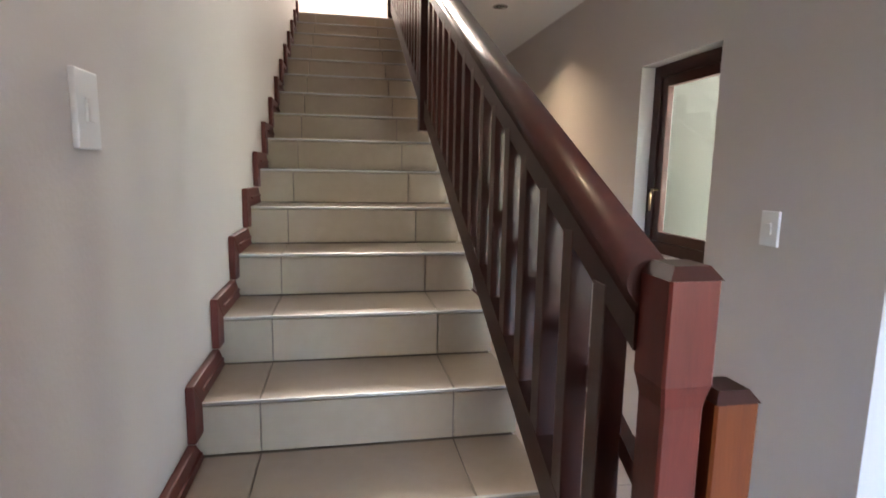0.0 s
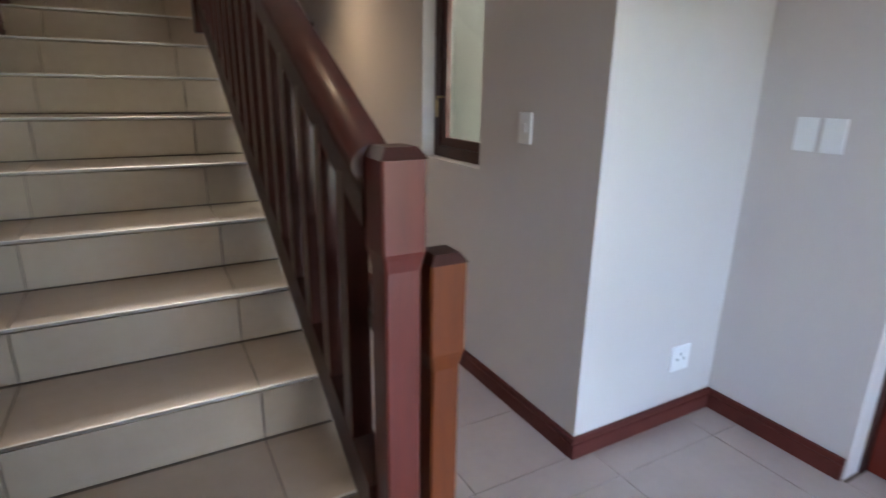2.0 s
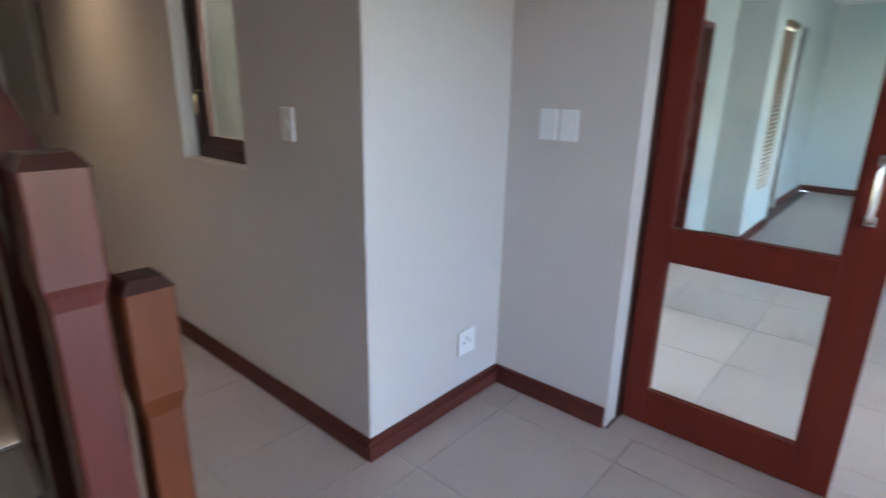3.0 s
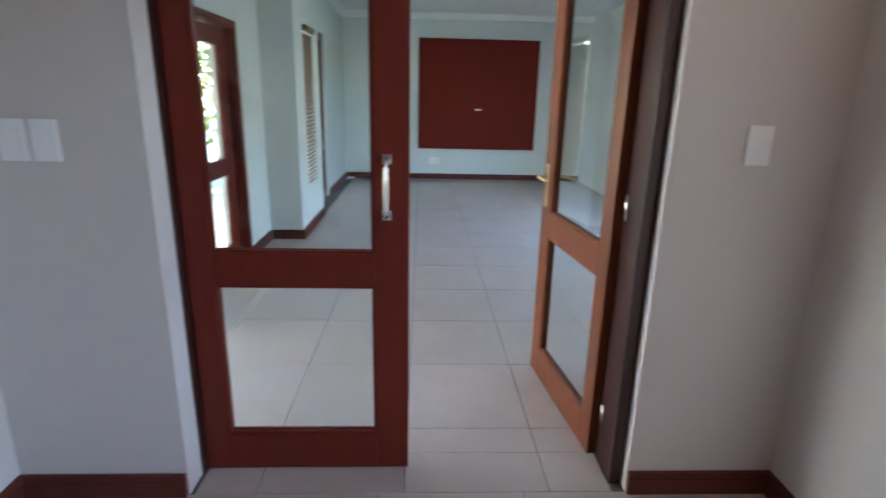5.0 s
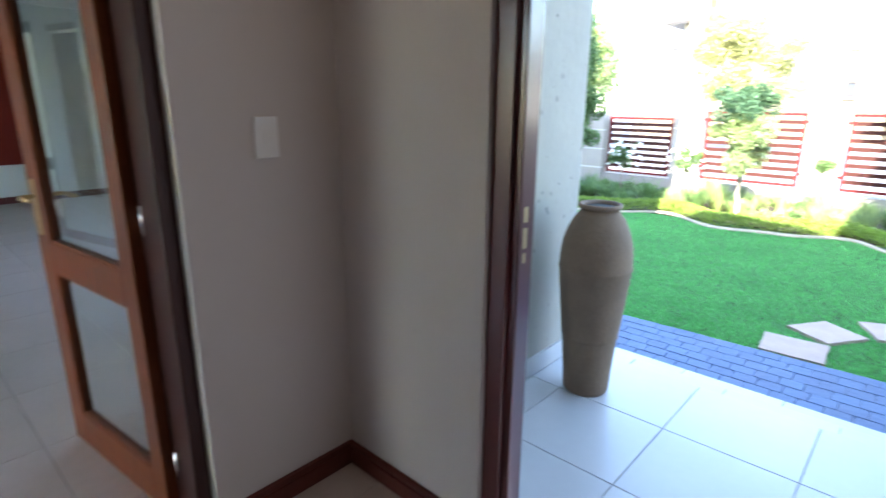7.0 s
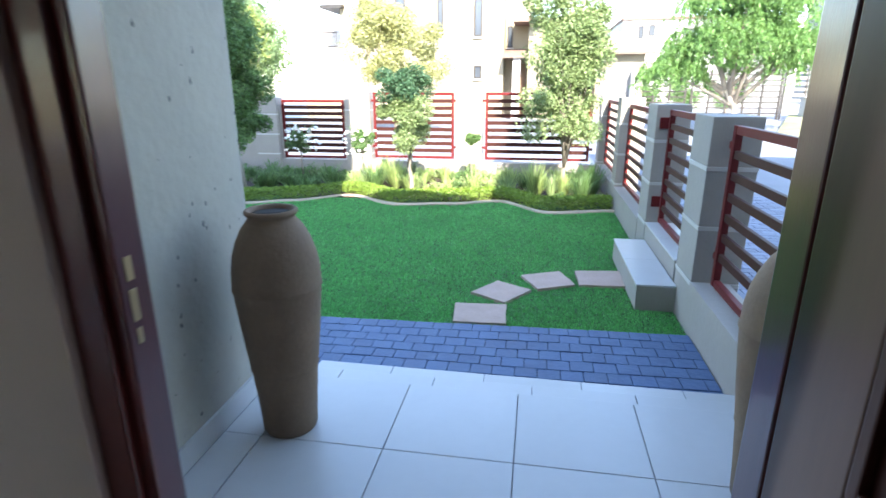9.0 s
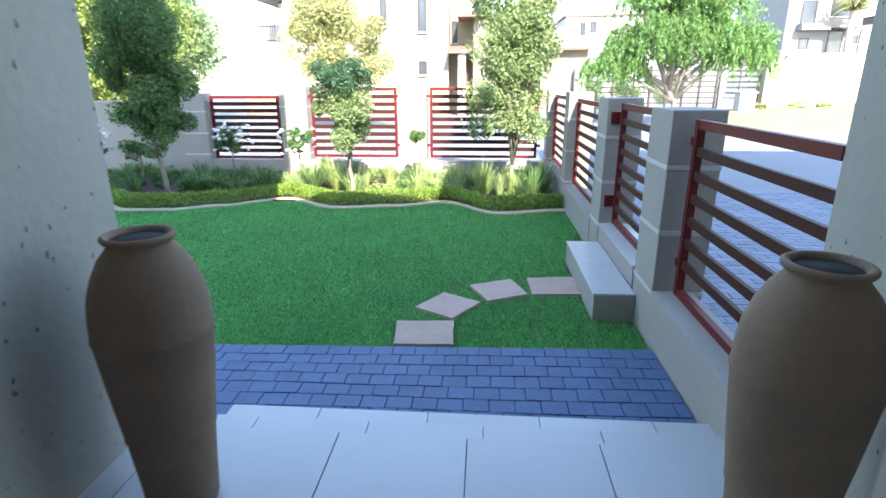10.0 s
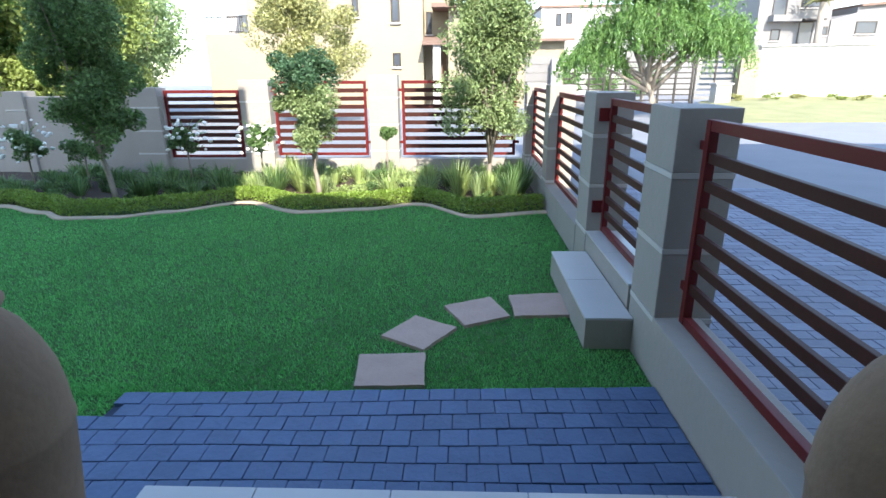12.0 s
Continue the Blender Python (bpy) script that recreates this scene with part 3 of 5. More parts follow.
skirt(XW, YA, XW, 5.6, -1, 0)
skirt(XW - 0.018, YA, XB, YA, 0, -1)
skirt(XB, 0.445, XB, YA - 0.02, -1, 0)
skirt(XB, YF, XB, -1.092, -1, 0)
skirt(1.472, YF, XB - 0.02, YF, 0, 1)
skirt(XF, -3.0, XF, 0.9, -1, 0)
skirt(4.925, 1.07, 5.50, 1.07, 0, -1)
skirt(3.45, 1.07, 3.815, 1.07, 0, -1)
skirt(5.50, 0.75, 5.50, 1.05, -1, 0)
skirt(5.50, 0.77, 6.62, 0.77, 0, -1)
skirt(7.8, 0.90, XF, 0.90, 0, -1)


# ---- glazed double doors ----
def glazed_leaf(label, wood, width, handle, height=2.04):
    """A leaf in its own frame: hinge at the origin, leaf along -y, faces at +-x."""
    d = thing("glazed_door_leaf", (0, 0, 0), label, "door")
    t, H, s, s2 = 0.021, height, 0.085, 0.115
    part("hinge_stile", boxes((-t, -s, 0.008, t, 0, H), bevel=0.003), wood, d)
    part("lock_stile", boxes((-t, -width, 0.008, t, -width + s2, H), bevel=0.003), wood, d)
    part("bottom_rail", boxes((-t, -width + s2, 0.008, t, -s, 0.150), bevel=0.003), wood, d)
    part("middle_rail", boxes((-t, -width + s2, 0.726, t, -s, 0.838), bevel=0.003), wood, d)
    part("top_rail", boxes((-t, -width + s2, H - 0.115, t, -s, H), bevel=0.003), wood, d)
    for z0, z1 in ((0.150, 0.726), (0.838, H - 0.115)):
        p = part("pane", boxes((-0.003, -width + s2 - 0.004, z0 - 0.004, 0.003, -s + 0.004, z1 + 0.004)), M_GLASS, d, "clear glass pane")
        p.visible_shadow = False
        bead = bm_new()
        for sx in (-1, 1):
            a, b = sorted((sx * 0.005, sx * 0.016))
            add_box(bead, a, -width + s2, z0, b, -width + s2 + 0.010, z1)
            add_box(bead, a, -s - 0.010, z0, b, -s, z1)
            add_box(bead, a, -width + s2 + 0.010, z0, b, -s - 0.010, z0 + 0.010)
            add_box(bead, a, -width + s2 + 0.010, z1 - 0.010, b, -s - 0.010, z1)
        part("glazing_bead", bead, wood, d)
    if handle:
        yh = -width + 0.072
        h = part("pull_handle", tube([(-t - 0.005, yh, 0.975), (-t - 0.045, yh, 0.98), (-t - 0.052, yh, 1.0), (-t - 0.052, yh, 1.13), (-t - 0.045, yh, 1.15), (-t - 0.005, yh, 1.155)], 0.009), M_CHROME, d, "chrome pull handle")
        for z in (0.975, 1.155):
            part("handle_rose", boxes((-t - 0.009, yh - 0.017, z - 0.017, -t, yh + 0.017, z + 0.017), bevel=0.004), M_CHROME, h)
    elif handle is not None:
        yh = -width + 0.05
        for sx in (-1, 1):
            lev = part("lever_handle", tube([(sx * t, yh, 1.0), (sx * (t + 0.045), yh, 1.0), (sx * (t + 0.05), yh + 0.02, 1.0), (sx * (t + 0.05), yh + 0.11, 1.0)], 0.008), M_BRASS, d, "brass lever handle")
            part("lock_plate", boxes((sx * t, yh - 0.02, 0.86, sx * (t + 0.004), yh + 0.02, 1.06), bevel=0.0015), M_BRASS, lev)
    return d


leaf1 = glazed_leaf("closed mahogany-red glazed door leaf with a chrome pull handle", M_WOODDR, 0.735, True)
leaf1.matrix_basis = pose(2.235, 0.425, 0)
leaf2 = glazed_leaf("open orange-brown glazed door leaf with brass lever handles", M_WOODORG, 0.735, False)
leaf2.matrix_basis = pose(2.285, -1.03, 0, 0, 0, 96.3)

fr = bm_new()
add_box(fr, 2.19, 0.428, 0, 2.30, 0.44, 2.10)
add_box(fr, 2.125, -1.089, 0, 2.30, -1.045, 2.10, 0.003)
add_box(fr, 2.19, -1.045, 2.055, 2.30, 0.428, 2.10, 0.003)
structure("door_frame_lounge", fr, M_WOODDK, "dark stained frame of the glazed double doors", "door frame")
hg = thing("door_hinge", (2.30, -1.04, 0.2), "small steel butt hinge on the door frame", "hinge")
for z in (0.2, 1.0, 1.8):
    part("knuckle", tube([(2.255, -1.043, z - 0.045), (2.255, -1.043, z + 0.045)], 0.007), M_CHROME, hg)

# ---- front door and its frame ----
fr = bm_new()
add_box(fr, 1.385, YF - 0.10, -0.008, 1.470, YF - 0.034, 2.12, 0.004)
add_box(fr, 1.410, YF - 0.034, -0.008, 1.470, YF - 0.018, 2.12, 0.003)
add_box(fr, 0.36, YF - 0.10, -0.008, 0.43, YF - 0.02, 2.12, 0.004)
add_box(fr, 0.43, YF - 0.10, 2.05, 1.385, YF - 0.02, 2.12, 0.004)
front = structure("door_frame_front", fr, M_FRAME, "dark wine-red stained entrance door frame", "door frame")
part("strike_plate", boxes((1.3835, YF - 0.066, 0.965, 1.385, YF - 0.050, 1.02), (1.3835, YF - 0.066, 1.035, 1.385, YF - 0.050, 1.075), (1.3835, YF - 0.064, 0.925, 1.385, YF - 0.052, 0.952), bevel=0.0004), M_BRASS, front, "brass strike plate")


M_WOODDOOR = material("entrance_door_varnish", (0.085, 0.040, 0.022), 0.36, color2=(0.05, 0.022, 0.014), scale=3, stretch=(9, 9, 0.9), coat=0.15, spec=0.4)


def front_door():
    """The entrance leaf, standing open into the hall."""
    d = thing("front_door", (0, 0, 0), "open heavy dark mahogany panelled front door", "door")
    W, H, t = 0.94, 2.04, 0.022
    part("stile", boxes((-t, 0, 0.008, t, 0.14, H), bevel=0.003), M_WOODDOOR, d)
    part("stile", boxes((-t, W - 0.14, 0.008, t, W, H), bevel=0.003), M_WOODDOOR, d)
    rails = [(0.008, 0.22), (0.74, 0.92), (1.36, 1.48), (H - 0.14, H)]
    for z0, z1 in rails:
        part("rail", boxes((-t, 0.14, z0, t, W - 0.14, z1), bevel=0.003), M_WOODDOOR, d)
    for (a, z0), (z1, b) in zip(rails, rails[1:]):
        p = part("panel", boxes((-0.010, 0.135, z0 - 0.004, 0.010, W - 0.135, z1 + 0.004), bevel=0.002), M_WOODDK, d, "dark recessed panel")
        mo = bm_new()
        for sx in (-1, 1):
            x0, x1 = sorted((sx * 0.010, sx * 0.022))
            add_box(mo, x0, 0.14, z0, x1, 0.158, z1, 0.003)
            add_box(mo, x0, W - 0.158, z0, x1, W - 0.14, z1, 0.003)
            add_box(mo, x0, 0.158, z0, x1, W - 0.158, z0 + 0.018, 0.003)
            add_box(mo, x0, 0.158, z1 - 0.018, x1, W - 0.158, z1, 0.003)
        part("panel_moulding", mo, M_WOODDK, p)
    return d


fdoor = front_door()
fdoor.matrix_basis = pose(0.408, YF - 0.015, 0, 0, 0, 4)


# ---- windows in the passage wall ----
def casement(name, y0, y1, z0, z1, x):
    w = structure(name, boxes((x, y0, z0, x + 0.05, y0 + 0.055, z1), (x, y1 - 0.055, z0, x + 0.05, y1, z1), (x, y0 + 0.055, z0, x + 0.05, y1 - 0.055, z0 + 0.055), (x, y0 + 0.055, z1 - 0.055, x + 0.05, y1 - 0.055, z1), bevel=0.003),
                  M_WOODDK, "dark stained wooden casement window", "window")
    s = part("sash", boxes((x + 0.012, y0 + 0.055, z0 + 0.055, x + 0.045, y0 + 0.10, z1 - 0.055), (x + 0.012, y1 - 0.10, z0 + 0.055, x + 0.045, y1 - 0.055, z1 - 0.055),
                           (x + 0.012, y0 + 0.10, z0 + 0.055, x + 0.045, y1 - 0.10, z0 + 0.10), (x + 0.012, y0 + 0.10, z1 - 0.10, x + 0.045, y1 - 0.10, z1 - 0.055), bevel=0.003), M_WOOD, w)
    p = part("pane", boxes((x + 0.026, y0 + 0.095, z0 + 0.095, x + 0.030, y1 - 0.095, z1 - 0.095)), M_GLASS, w, "clear glass pane")
    p.visible_shadow = False
    h = part("window_handle", tube([(x + 0.012, y1 - 0.075, z0 + 0.30), (x - 0.022, y1 - 0.075, z0 + 0.30), (x - 0.026, y1 - 0.075, z0 + 0.28), (x - 0.026, y1 - 0.075, z0 + 0.20)], 0.006), M_BRASS, w, "small brass window handle")
    return w


casement("window_1", 1.73, 2.29, 1.00, 1.88, 1.37)
casement("window_2", 4.22, 4.55, 1.1, 1.86, 1.37)
structure("light_well", boxes((2.1, 1.3, 0.6, 2.2, 5.2, 2.8), (XW + 0.16, 5.0, 0.6, 2.1, 5.2, 2.8), (XW + 0.16, 1.22, 0.6, 2.1, 1.3, 2.8), (XW + 0.16, 1.3, 0.5, 2.2, 5.2, 0.6)), M_ROOM, "pale green wall outside the passage window", "wall")


# ---- switches and sockets ----
def switch_plate(x, y, z, nx, ny, w=0.075, h=0.118, kind="light_switch", label="white plastic light switch on the wall"):
    """A plate on a wall that faces (nx, ny)."""
    d = thing(kind, (x, y, z - h / 2), label, kind.replace("_", " "))
    def at(a, b, c, e, f, g, bev):
        # a..b across, c..e up, f..g out of the wall
        if nx:
            return boxes((x + nx * f, y + a, z + c, x + nx * g, y + b, z + e), bevel=bev)
        return boxes((x + a, y + ny * f, z + c, x + b, y + ny * g, z + e), bevel=bev)
    part("plate", at(-w / 2, w / 2, -h / 2, h / 2, 0, 0.010, 0.003), M_PLASTIC, d)
    if kind == "light_switch":
        part("rocker", at(-0.012, 0.012, -0.018, 0.018, 0.010, 0.014, 0.0015), M_PLASTIC, d)
    else:
        for a in (-0.02, 0.02):
            part("socket_hole", at(a - 0.003, a + 0.003, -0.01, 0.004, 0.0101, 0.0107, 0.0), M_DARK, d)
        part("socket_hole", at(-0.003, 0.003, 0.012, 0.024, 0.0101, 0.0107, 0.0), M_DARK, d)
        part("rocker", at(0.018, 0.03, 0.02, 0.04, 0.010, 0.013, 0.001), M_PLASTIC, d)
    return d


switch_plate(XL, 0.77, 1.455, 1, 0)
switch_plate(XW, 1.405, 1.20, -1, 0)
switch_plate(XB, 0.805, 1.205, -1, 0)
switch_plate(XB, 0.715, 1.205, -1, 0)
switch_plate(XB, -1.347, 1.23, -1, 0)
switch_plate(1.845, YA, 0.29, 0, -1, 0.11, 0.11, "wall_socket", "white plastic wall socket above the skirting")
switch_plate(XF, -0.55, 0.30, -1, 0, 0.16, 0.10, "wall_socket", "white plastic wall socket on the lounge wall")

# ---- lounge things ----
bd = thing("wall_panel_board", (XF, -1.24, 0.5), "large dark red-brown wooden panel on the lounge wall", "wall panel")
part("board", boxes((XF - 0.05, -2.19, 0.50, XF - 0.001, -0.29, 2.20), bevel=0.006), M_BOARD, bd)
part("cable_plate", boxes((XF - 0.060, -1.30, 1.12, XF - 0.05, -1.20, 1.145), bevel=0.002), M_PLASTIC, bd, "small pale cable plate")


def lounge_door(name, x0, x1, y, z1=2.05):
    d = structure(name, boxes((x0, y - 0.02, 0, x0 + 0.09, y + 0.04, z1), (x1 - 0.09, y - 0.02, 0, x1, y + 0.04, z1), (x0 + 0.09, y - 0.02, z1 - 0.10, x1 - 0.09, y + 0.04, z1), (x0 + 0.09, y - 0.02, 0, x1 - 0.09, y + 0.04, 0.12),
                  (x0 + 0.09, y - 0.02, 0.62, x1 - 0.09, y + 0.04, 0.74), bevel=0.004), M_WOODDK, "dark stained glazed garden door", "door")
    for z0, zz in ((0.12, 0.62), (0.74, z1 - 0.10)):
        p = part("pane", boxes((x0 + 0.086, y + 0.006, z0 - 0.004, x1 - 0.086, y + 0.012, zz + 0.004)), M_GLASS, d, "clear glass pane")
        p.visible_shadow = False
    return d


structure("door_1", boxes((3.82, 1.068, 0, 3.87, 1.21, 1.85), (4.87, 1.068, 0, 4.92, 1.21, 1.85), (3.87, 1.068, 1.80, 4.87, 1.21, 1.85), bevel=0.004), M_WOODDR, "dark red stained frame of the garden door", "door frame")
garden_leaf = glazed_leaf("closed dark red glazed garden door leaf", M_WOODDR, 0.99, None, 1.79)
garden_leaf.matrix_basis = pose(3.875, 1.17, 0, 0, 0, 90)
lounge_door("door_2", 6.91, 7.74, 0.95)
bl = thing("wooden_blind", (6.07, 0.76, 0.45), "half-closed brown wooden slatted window blind", "blind")
part("head_rail", boxes((5.86, 0.735, 1.90, 6.29, 0.775, 1.95), bevel=0.003), M_BLIND, bl)
for x in (5.96, 6.19):
    part("ladder_tape", boxes((x - 0.012, 0.750, 0.46, x + 0.012, 0.752, 1.90)), M_BLIND, bl)
for k in range(36):
    z = 0.475 + k * 0.0395
    s = box(5.87, -0.021, -0.0015, 6.28, 0.021, 0.0015)
    bmesh.ops.transform(s, matrix=Matrix.Translation((0, 0.775, z)) @ Matrix.Rotation(radians(-62), 4, "X"), verts=s.verts)
    part("slat", s, M_BLIND, bl)
for k, p in enumerate(DOWNLIGHTS):
    dl = thing("ceiling_downlight", (p[0], p[1], p[2] - 0.006), "small recessed warm ceiling downlight", "downlight", "hall downlights")
    ring = revolve([(0.042, 0.0), (0.046, -0.006), (0.032, -0.006), (0.030, 0.0)], 24)
    bmesh.ops.translate(ring, vec=(p[0], p[1], p[2]), verts=ring.verts)
    part("ring", ring, M_CHROME, dl)

# ---- porch jars ----
JAR = [(0.105, 0.0), (0.110, 0.012), (0.117, 0.12), (0.130, 0.27), (0.131, 0.275), (0.135, 0.281), (0.134, 0.29), (0.150, 0.43), (0.162, 0.55), (0.167, 0.605), (0.171, 0.612), (0.170, 0.620), (0.168, 0.628),
       (0.166, 0.68), (0.158, 0.735), (0.140, 0.79), (0.116, 0.838), (0.096, 0.862), (0.086, 0.874), (0.085, 0.882), (0.095, 0.887), (0.100, 0.895), (0.099, 0.902), (0.092, 0.907), (0.082, 0.904), (0.076, 0.892), (0.074, 0.875)]


def tall_jar(x, y, label, spin, girth=1.0):
    d = thing("tall_jar", (0, 0, 0), label, "jar", "porch jars")
    b = revolve(JAR[:-1], 64)
    for v in b.verts:
        a = math.atan2(v.co.y, v.co.x)
        k = 1 + 0.006 * math.sin(a + spin) * math.sin(v.co.z * 5) + 0.003 * noise.noise(v.co * 9)
        v.co.x *= k * girth
        v.co.y *= k * girth
    bmesh.ops.delete(b, geom=[f for f in b.faces if len(f.verts) > 4 and f.calc_center_median().z > 0.4], context="FACES")
    part("body", b, M_JAR, d)
    # near-black plug closes the mouth and stands for the shade within
    part("mouth_plug", revolve([(0.069, 0.892), (0.076, 0.865), (0.13, 0.78), (0.14, 0.6)], 48), M_JARIN, d, "near-black plug for the shade inside the jar")
    d.matrix_basis = pose(x, y, 0)
    return d


tall_jar(1.694, -2.728, "tall beige stoneware jar standing on the porch tiles", 0.5, 0.97)
tall_jar(-0.057, -2.588, "tall beige stoneware jar standing close to the porch wall", 2.0, 0.97)

# ---- porch and hall tiles, laid one by one ----
def rect_piece(name, x0, y0, x1, y1, z0, z1, mat, parent, bevel=0.0015):
    return part(name, box(x0, y0, z0, x1, y1, z1, bevel), mat, parent)


def tile_field(parent, mat, xs, ys, gap=0.0018):
    for x0, x1 in zip(xs, xs[1:]):
        for y0, y1 in zip(ys, ys[1:]):
            rect_piece("floor_tile", x0 + gap, y0 + gap, x1 - gap, y1 - gap, -0.0085, 0.0, mat, parent)


def steps_between(a, b, start, size):
    """Joint lines from a to b, one of which lies at start."""
    k = math.ceil((a - start) / size + 1e-6)
    out = [a]
    while start + k * size < b - 1e-3:
        out.append(start + k * size)
        k += 1
    return out + [b]


hall_floor = bpy.data.objects["floor"]
tile_field(hall_floor, M_TILE, steps_between(0.40, XB, 1.905, 0.52), steps_between(YF - 0.2, YA, 0.315, 0.52))
tile_field(hall_floor, M_TILE, steps_between(XL, 0.40, -0.175, 0.52), steps_between(YF - 0.2, 0.14, 0.315, 0.52))
tile_field(hall_floor, M_TILE, steps_between(0.40, XW, 1.905, 0.52), steps_between(YA, 5.6, 0.315, 0.52))
tile_field(hall_floor, M_TILE, steps_between(XB, XB + 0.22, 1.905, 0.52), steps_between(-1.045, 0.428, -0.82 + 0.0, 0.52))
tile_field(hall_floor, M_TILE, steps_between(XB + 0.22, XF, 2.465, 0.56), steps_between(-3.0, 0.77, -0.82, 0.52))
tile_field(hall_floor, M_TILE, steps_between(XB + 0.22, 5.5, 2.465, 0.56), [0.77, 1.07])
porch_floor = bpy.data.objects["porch_floor"]
tile_field(porch_floor, M_PTILE, steps_between(-0.288, 1.938, 0.283, 0.498), steps_between(-3.11, YF - 0.2, -3.11, 0.475), 0.0022)
for row, (y0, y1, sh, lo) in enumerate(((-3.205, -3.11, 0.0, -0.010), (-3.305, -3.205, 0.23, -0.028))):
    x = -0.20 - sh
    while x < 1.9:
        a, b = max(x, -0.20), min(x + 0.46, 1.80 if row else 1.94)
        if b - a > 0.02:
            part("border_tile", box(a + 0.0018, y0 + 0.0018, lo - 0.012, b - 0.0018, y1 - 0.0018, lo, 0.002), M_PTILE, porch_floor)
        x += 0.46

# ---- pavers ----
paver_bed = bpy.data.objects["paver_bed"]


def skew(x, y):
    """The rows of pavers run slightly out of square with the porch."""
    return (min(x, 2.3) - 0.75) * (0.012 + 0.042 * (-3.318 - y)) + 0.006 * math.sin(3.1 * x + 9 * y) * (y > -4.0)


rng = random.Random(4)
joined = bm_new()
PW, PD = 0.118, 0.1005
row = 0
y = -3.318
while y - PD > -4.06:
    x = -0.195 - (row % 2) * PW / 2
    while x < 4.2:
        w = PW * rng.uniform(0.97, 1.03)
        a, b = max(x, -0.195), x + w
        near_edge = y - PD < -3.83 and x > 2.2 + (y + 4.0) * -0.2
        if b - a > 0.03 and not near_edge:
            zt = GZ + 0.028 + rng.uniform(-0.0015, 0.0015)
            bmp = box(a + 0.0015, y - PD + 0.0026, GZ - 0.03, b - 0.0015, y - 0.0026, zt, 0.0035)
            for v in bmp.verts:
                if v.co.z > GZ:
                    v.co.z += 0.002 * noise.noise(v.co * 21)
                v.co.y += skew(v.co.x, v.co.y)
                v.co.x += 0.0012 * noise.noise(v.co * 9)
                v.co.y += 0.0012 * noise.noise(v.co * 9 + Vector((5, 1, 2)))
            if x < 2.6:
                part("paver", bmp, M_PAVER, paver_bed)
            else:
                merge(joined, bmp)
        x += w
    y -= PD
    row += 1
# pavers that run past the end of the tile border
row = 0
y = -3.318 + PD
while y < -2.98:
    x = 1.815 + (row % 2) * PW / 2
    while x < 4.2:
        bmp = box(x + 0.0015, y - PD + 0.0026, GZ - 0.03, x + PW - 0.0015, y - 0.0026, GZ + 0.028, 0.0035)
        if x < 2.6 and x > 1.96:
            part("paver", bmp, M_PAVER, paver_bed)
        elif x > 1.96:
            merge(joined, bmp)
        else:
            part("paver", bmp, M_PAVER, paver_bed)
        x += PW
    y += PD
    row += 1
far_pavers = part("far_pavers", joined, M_PAVER, paver_bed)
tagged(far_pavers, kind="stuff")

# ---- stepping stones ----
STONES = [((1.226, -4.043), (0.888, -4.058), (0.904, -4.371), (1.252, -4.345)), ((1.168, -4.565), (0.915, -4.405), (0.74, -4.674), (0.994, -4.829)),
          ((0.823, -4.983), (0.69, -4.70), (0.416, -4.835), (0.52, -5.127)), ((0.398, -5.16), (0.385, -4.835), (0.051, -4.86), (0.049, -5.202))]
for pts in STONES:
    c = Vector((sum(p[0] for p in pts) / 4, sum(p[1] for p in pts) / 4, GZ))
    b = prism(pts, GZ - 0.02, GZ + 0.022, "z")
    bmesh.ops.subdivide_edges(b, edges=[e for e in b.edges], cuts=5, use_grid_fill=True)
    for v in b.verts:
        v.co += Vector((0.006 * noise.noise(v.co * 11), 0.006 * noise.noise(v.co * 11 + Vector((3, 0, 0))), 0.002 * noise.noise(v.co * 20)))
    single("stepping_stone", b, M_STONE, c, "rough pinkish square stepping stone set in the lawn", "stepping stone", "stepping stones")

# ---- garden wall, pillars and slatted panels ----
gw = structure("garden_wall_low", boxes((-0.42, -4.205, GZ - 0.06, -0.20, -3.005, 0.195), (-0.42, -5.68, GZ - 0.06, -0.20, -4.56, 0.03), (-0.42, -10.0, GZ - 0.06, -0.20, -6.03, 0.15), bevel=0.004),
               M_GWALL, "low grey plastered garden wall", "garden wall")
structure("garden_wall_far", boxes((-0.45, -10.2, GZ - 0.06, 5.2, -10.0, 0.08), (5.2, -10.2, GZ - 0.06, 14, -10.0, 1.02), bevel=0.004), M_GWALL, "grey plastered far garden wall", "garden wall")


def pillar(x0, y0, x1, y1, top, group):
    c = ((x0 + x1) / 2, (y0 + y1) / 2, GZ)
    d = thing("fence_pillar", c, "square grey plastered fence pillar with shallow bands", "pillar", group)
    k = (top - GZ) / 1.29
    cuts = [GZ - 0.05, GZ + 0.30 * k, GZ + 0.65 * k, GZ + 1.00 * k, top]
    g = 0.012
    for i, (z0, z1) in enumerate(zip(cuts, cuts[1:])):
        part("block", box(x0, y0, z0 + (g if i else 0), x1, y1, z1 - (g if i < 3 else 0), 0.006), M_GWALL, d)
        if i < 3:
            part("band", box(x0 - 0.003, y0 - 0.003, z1 - g, x1 + 0.003, y1 + 0.003, z1 + g, 0.002), M_GBAND, d, "pale plaster band")
    return d


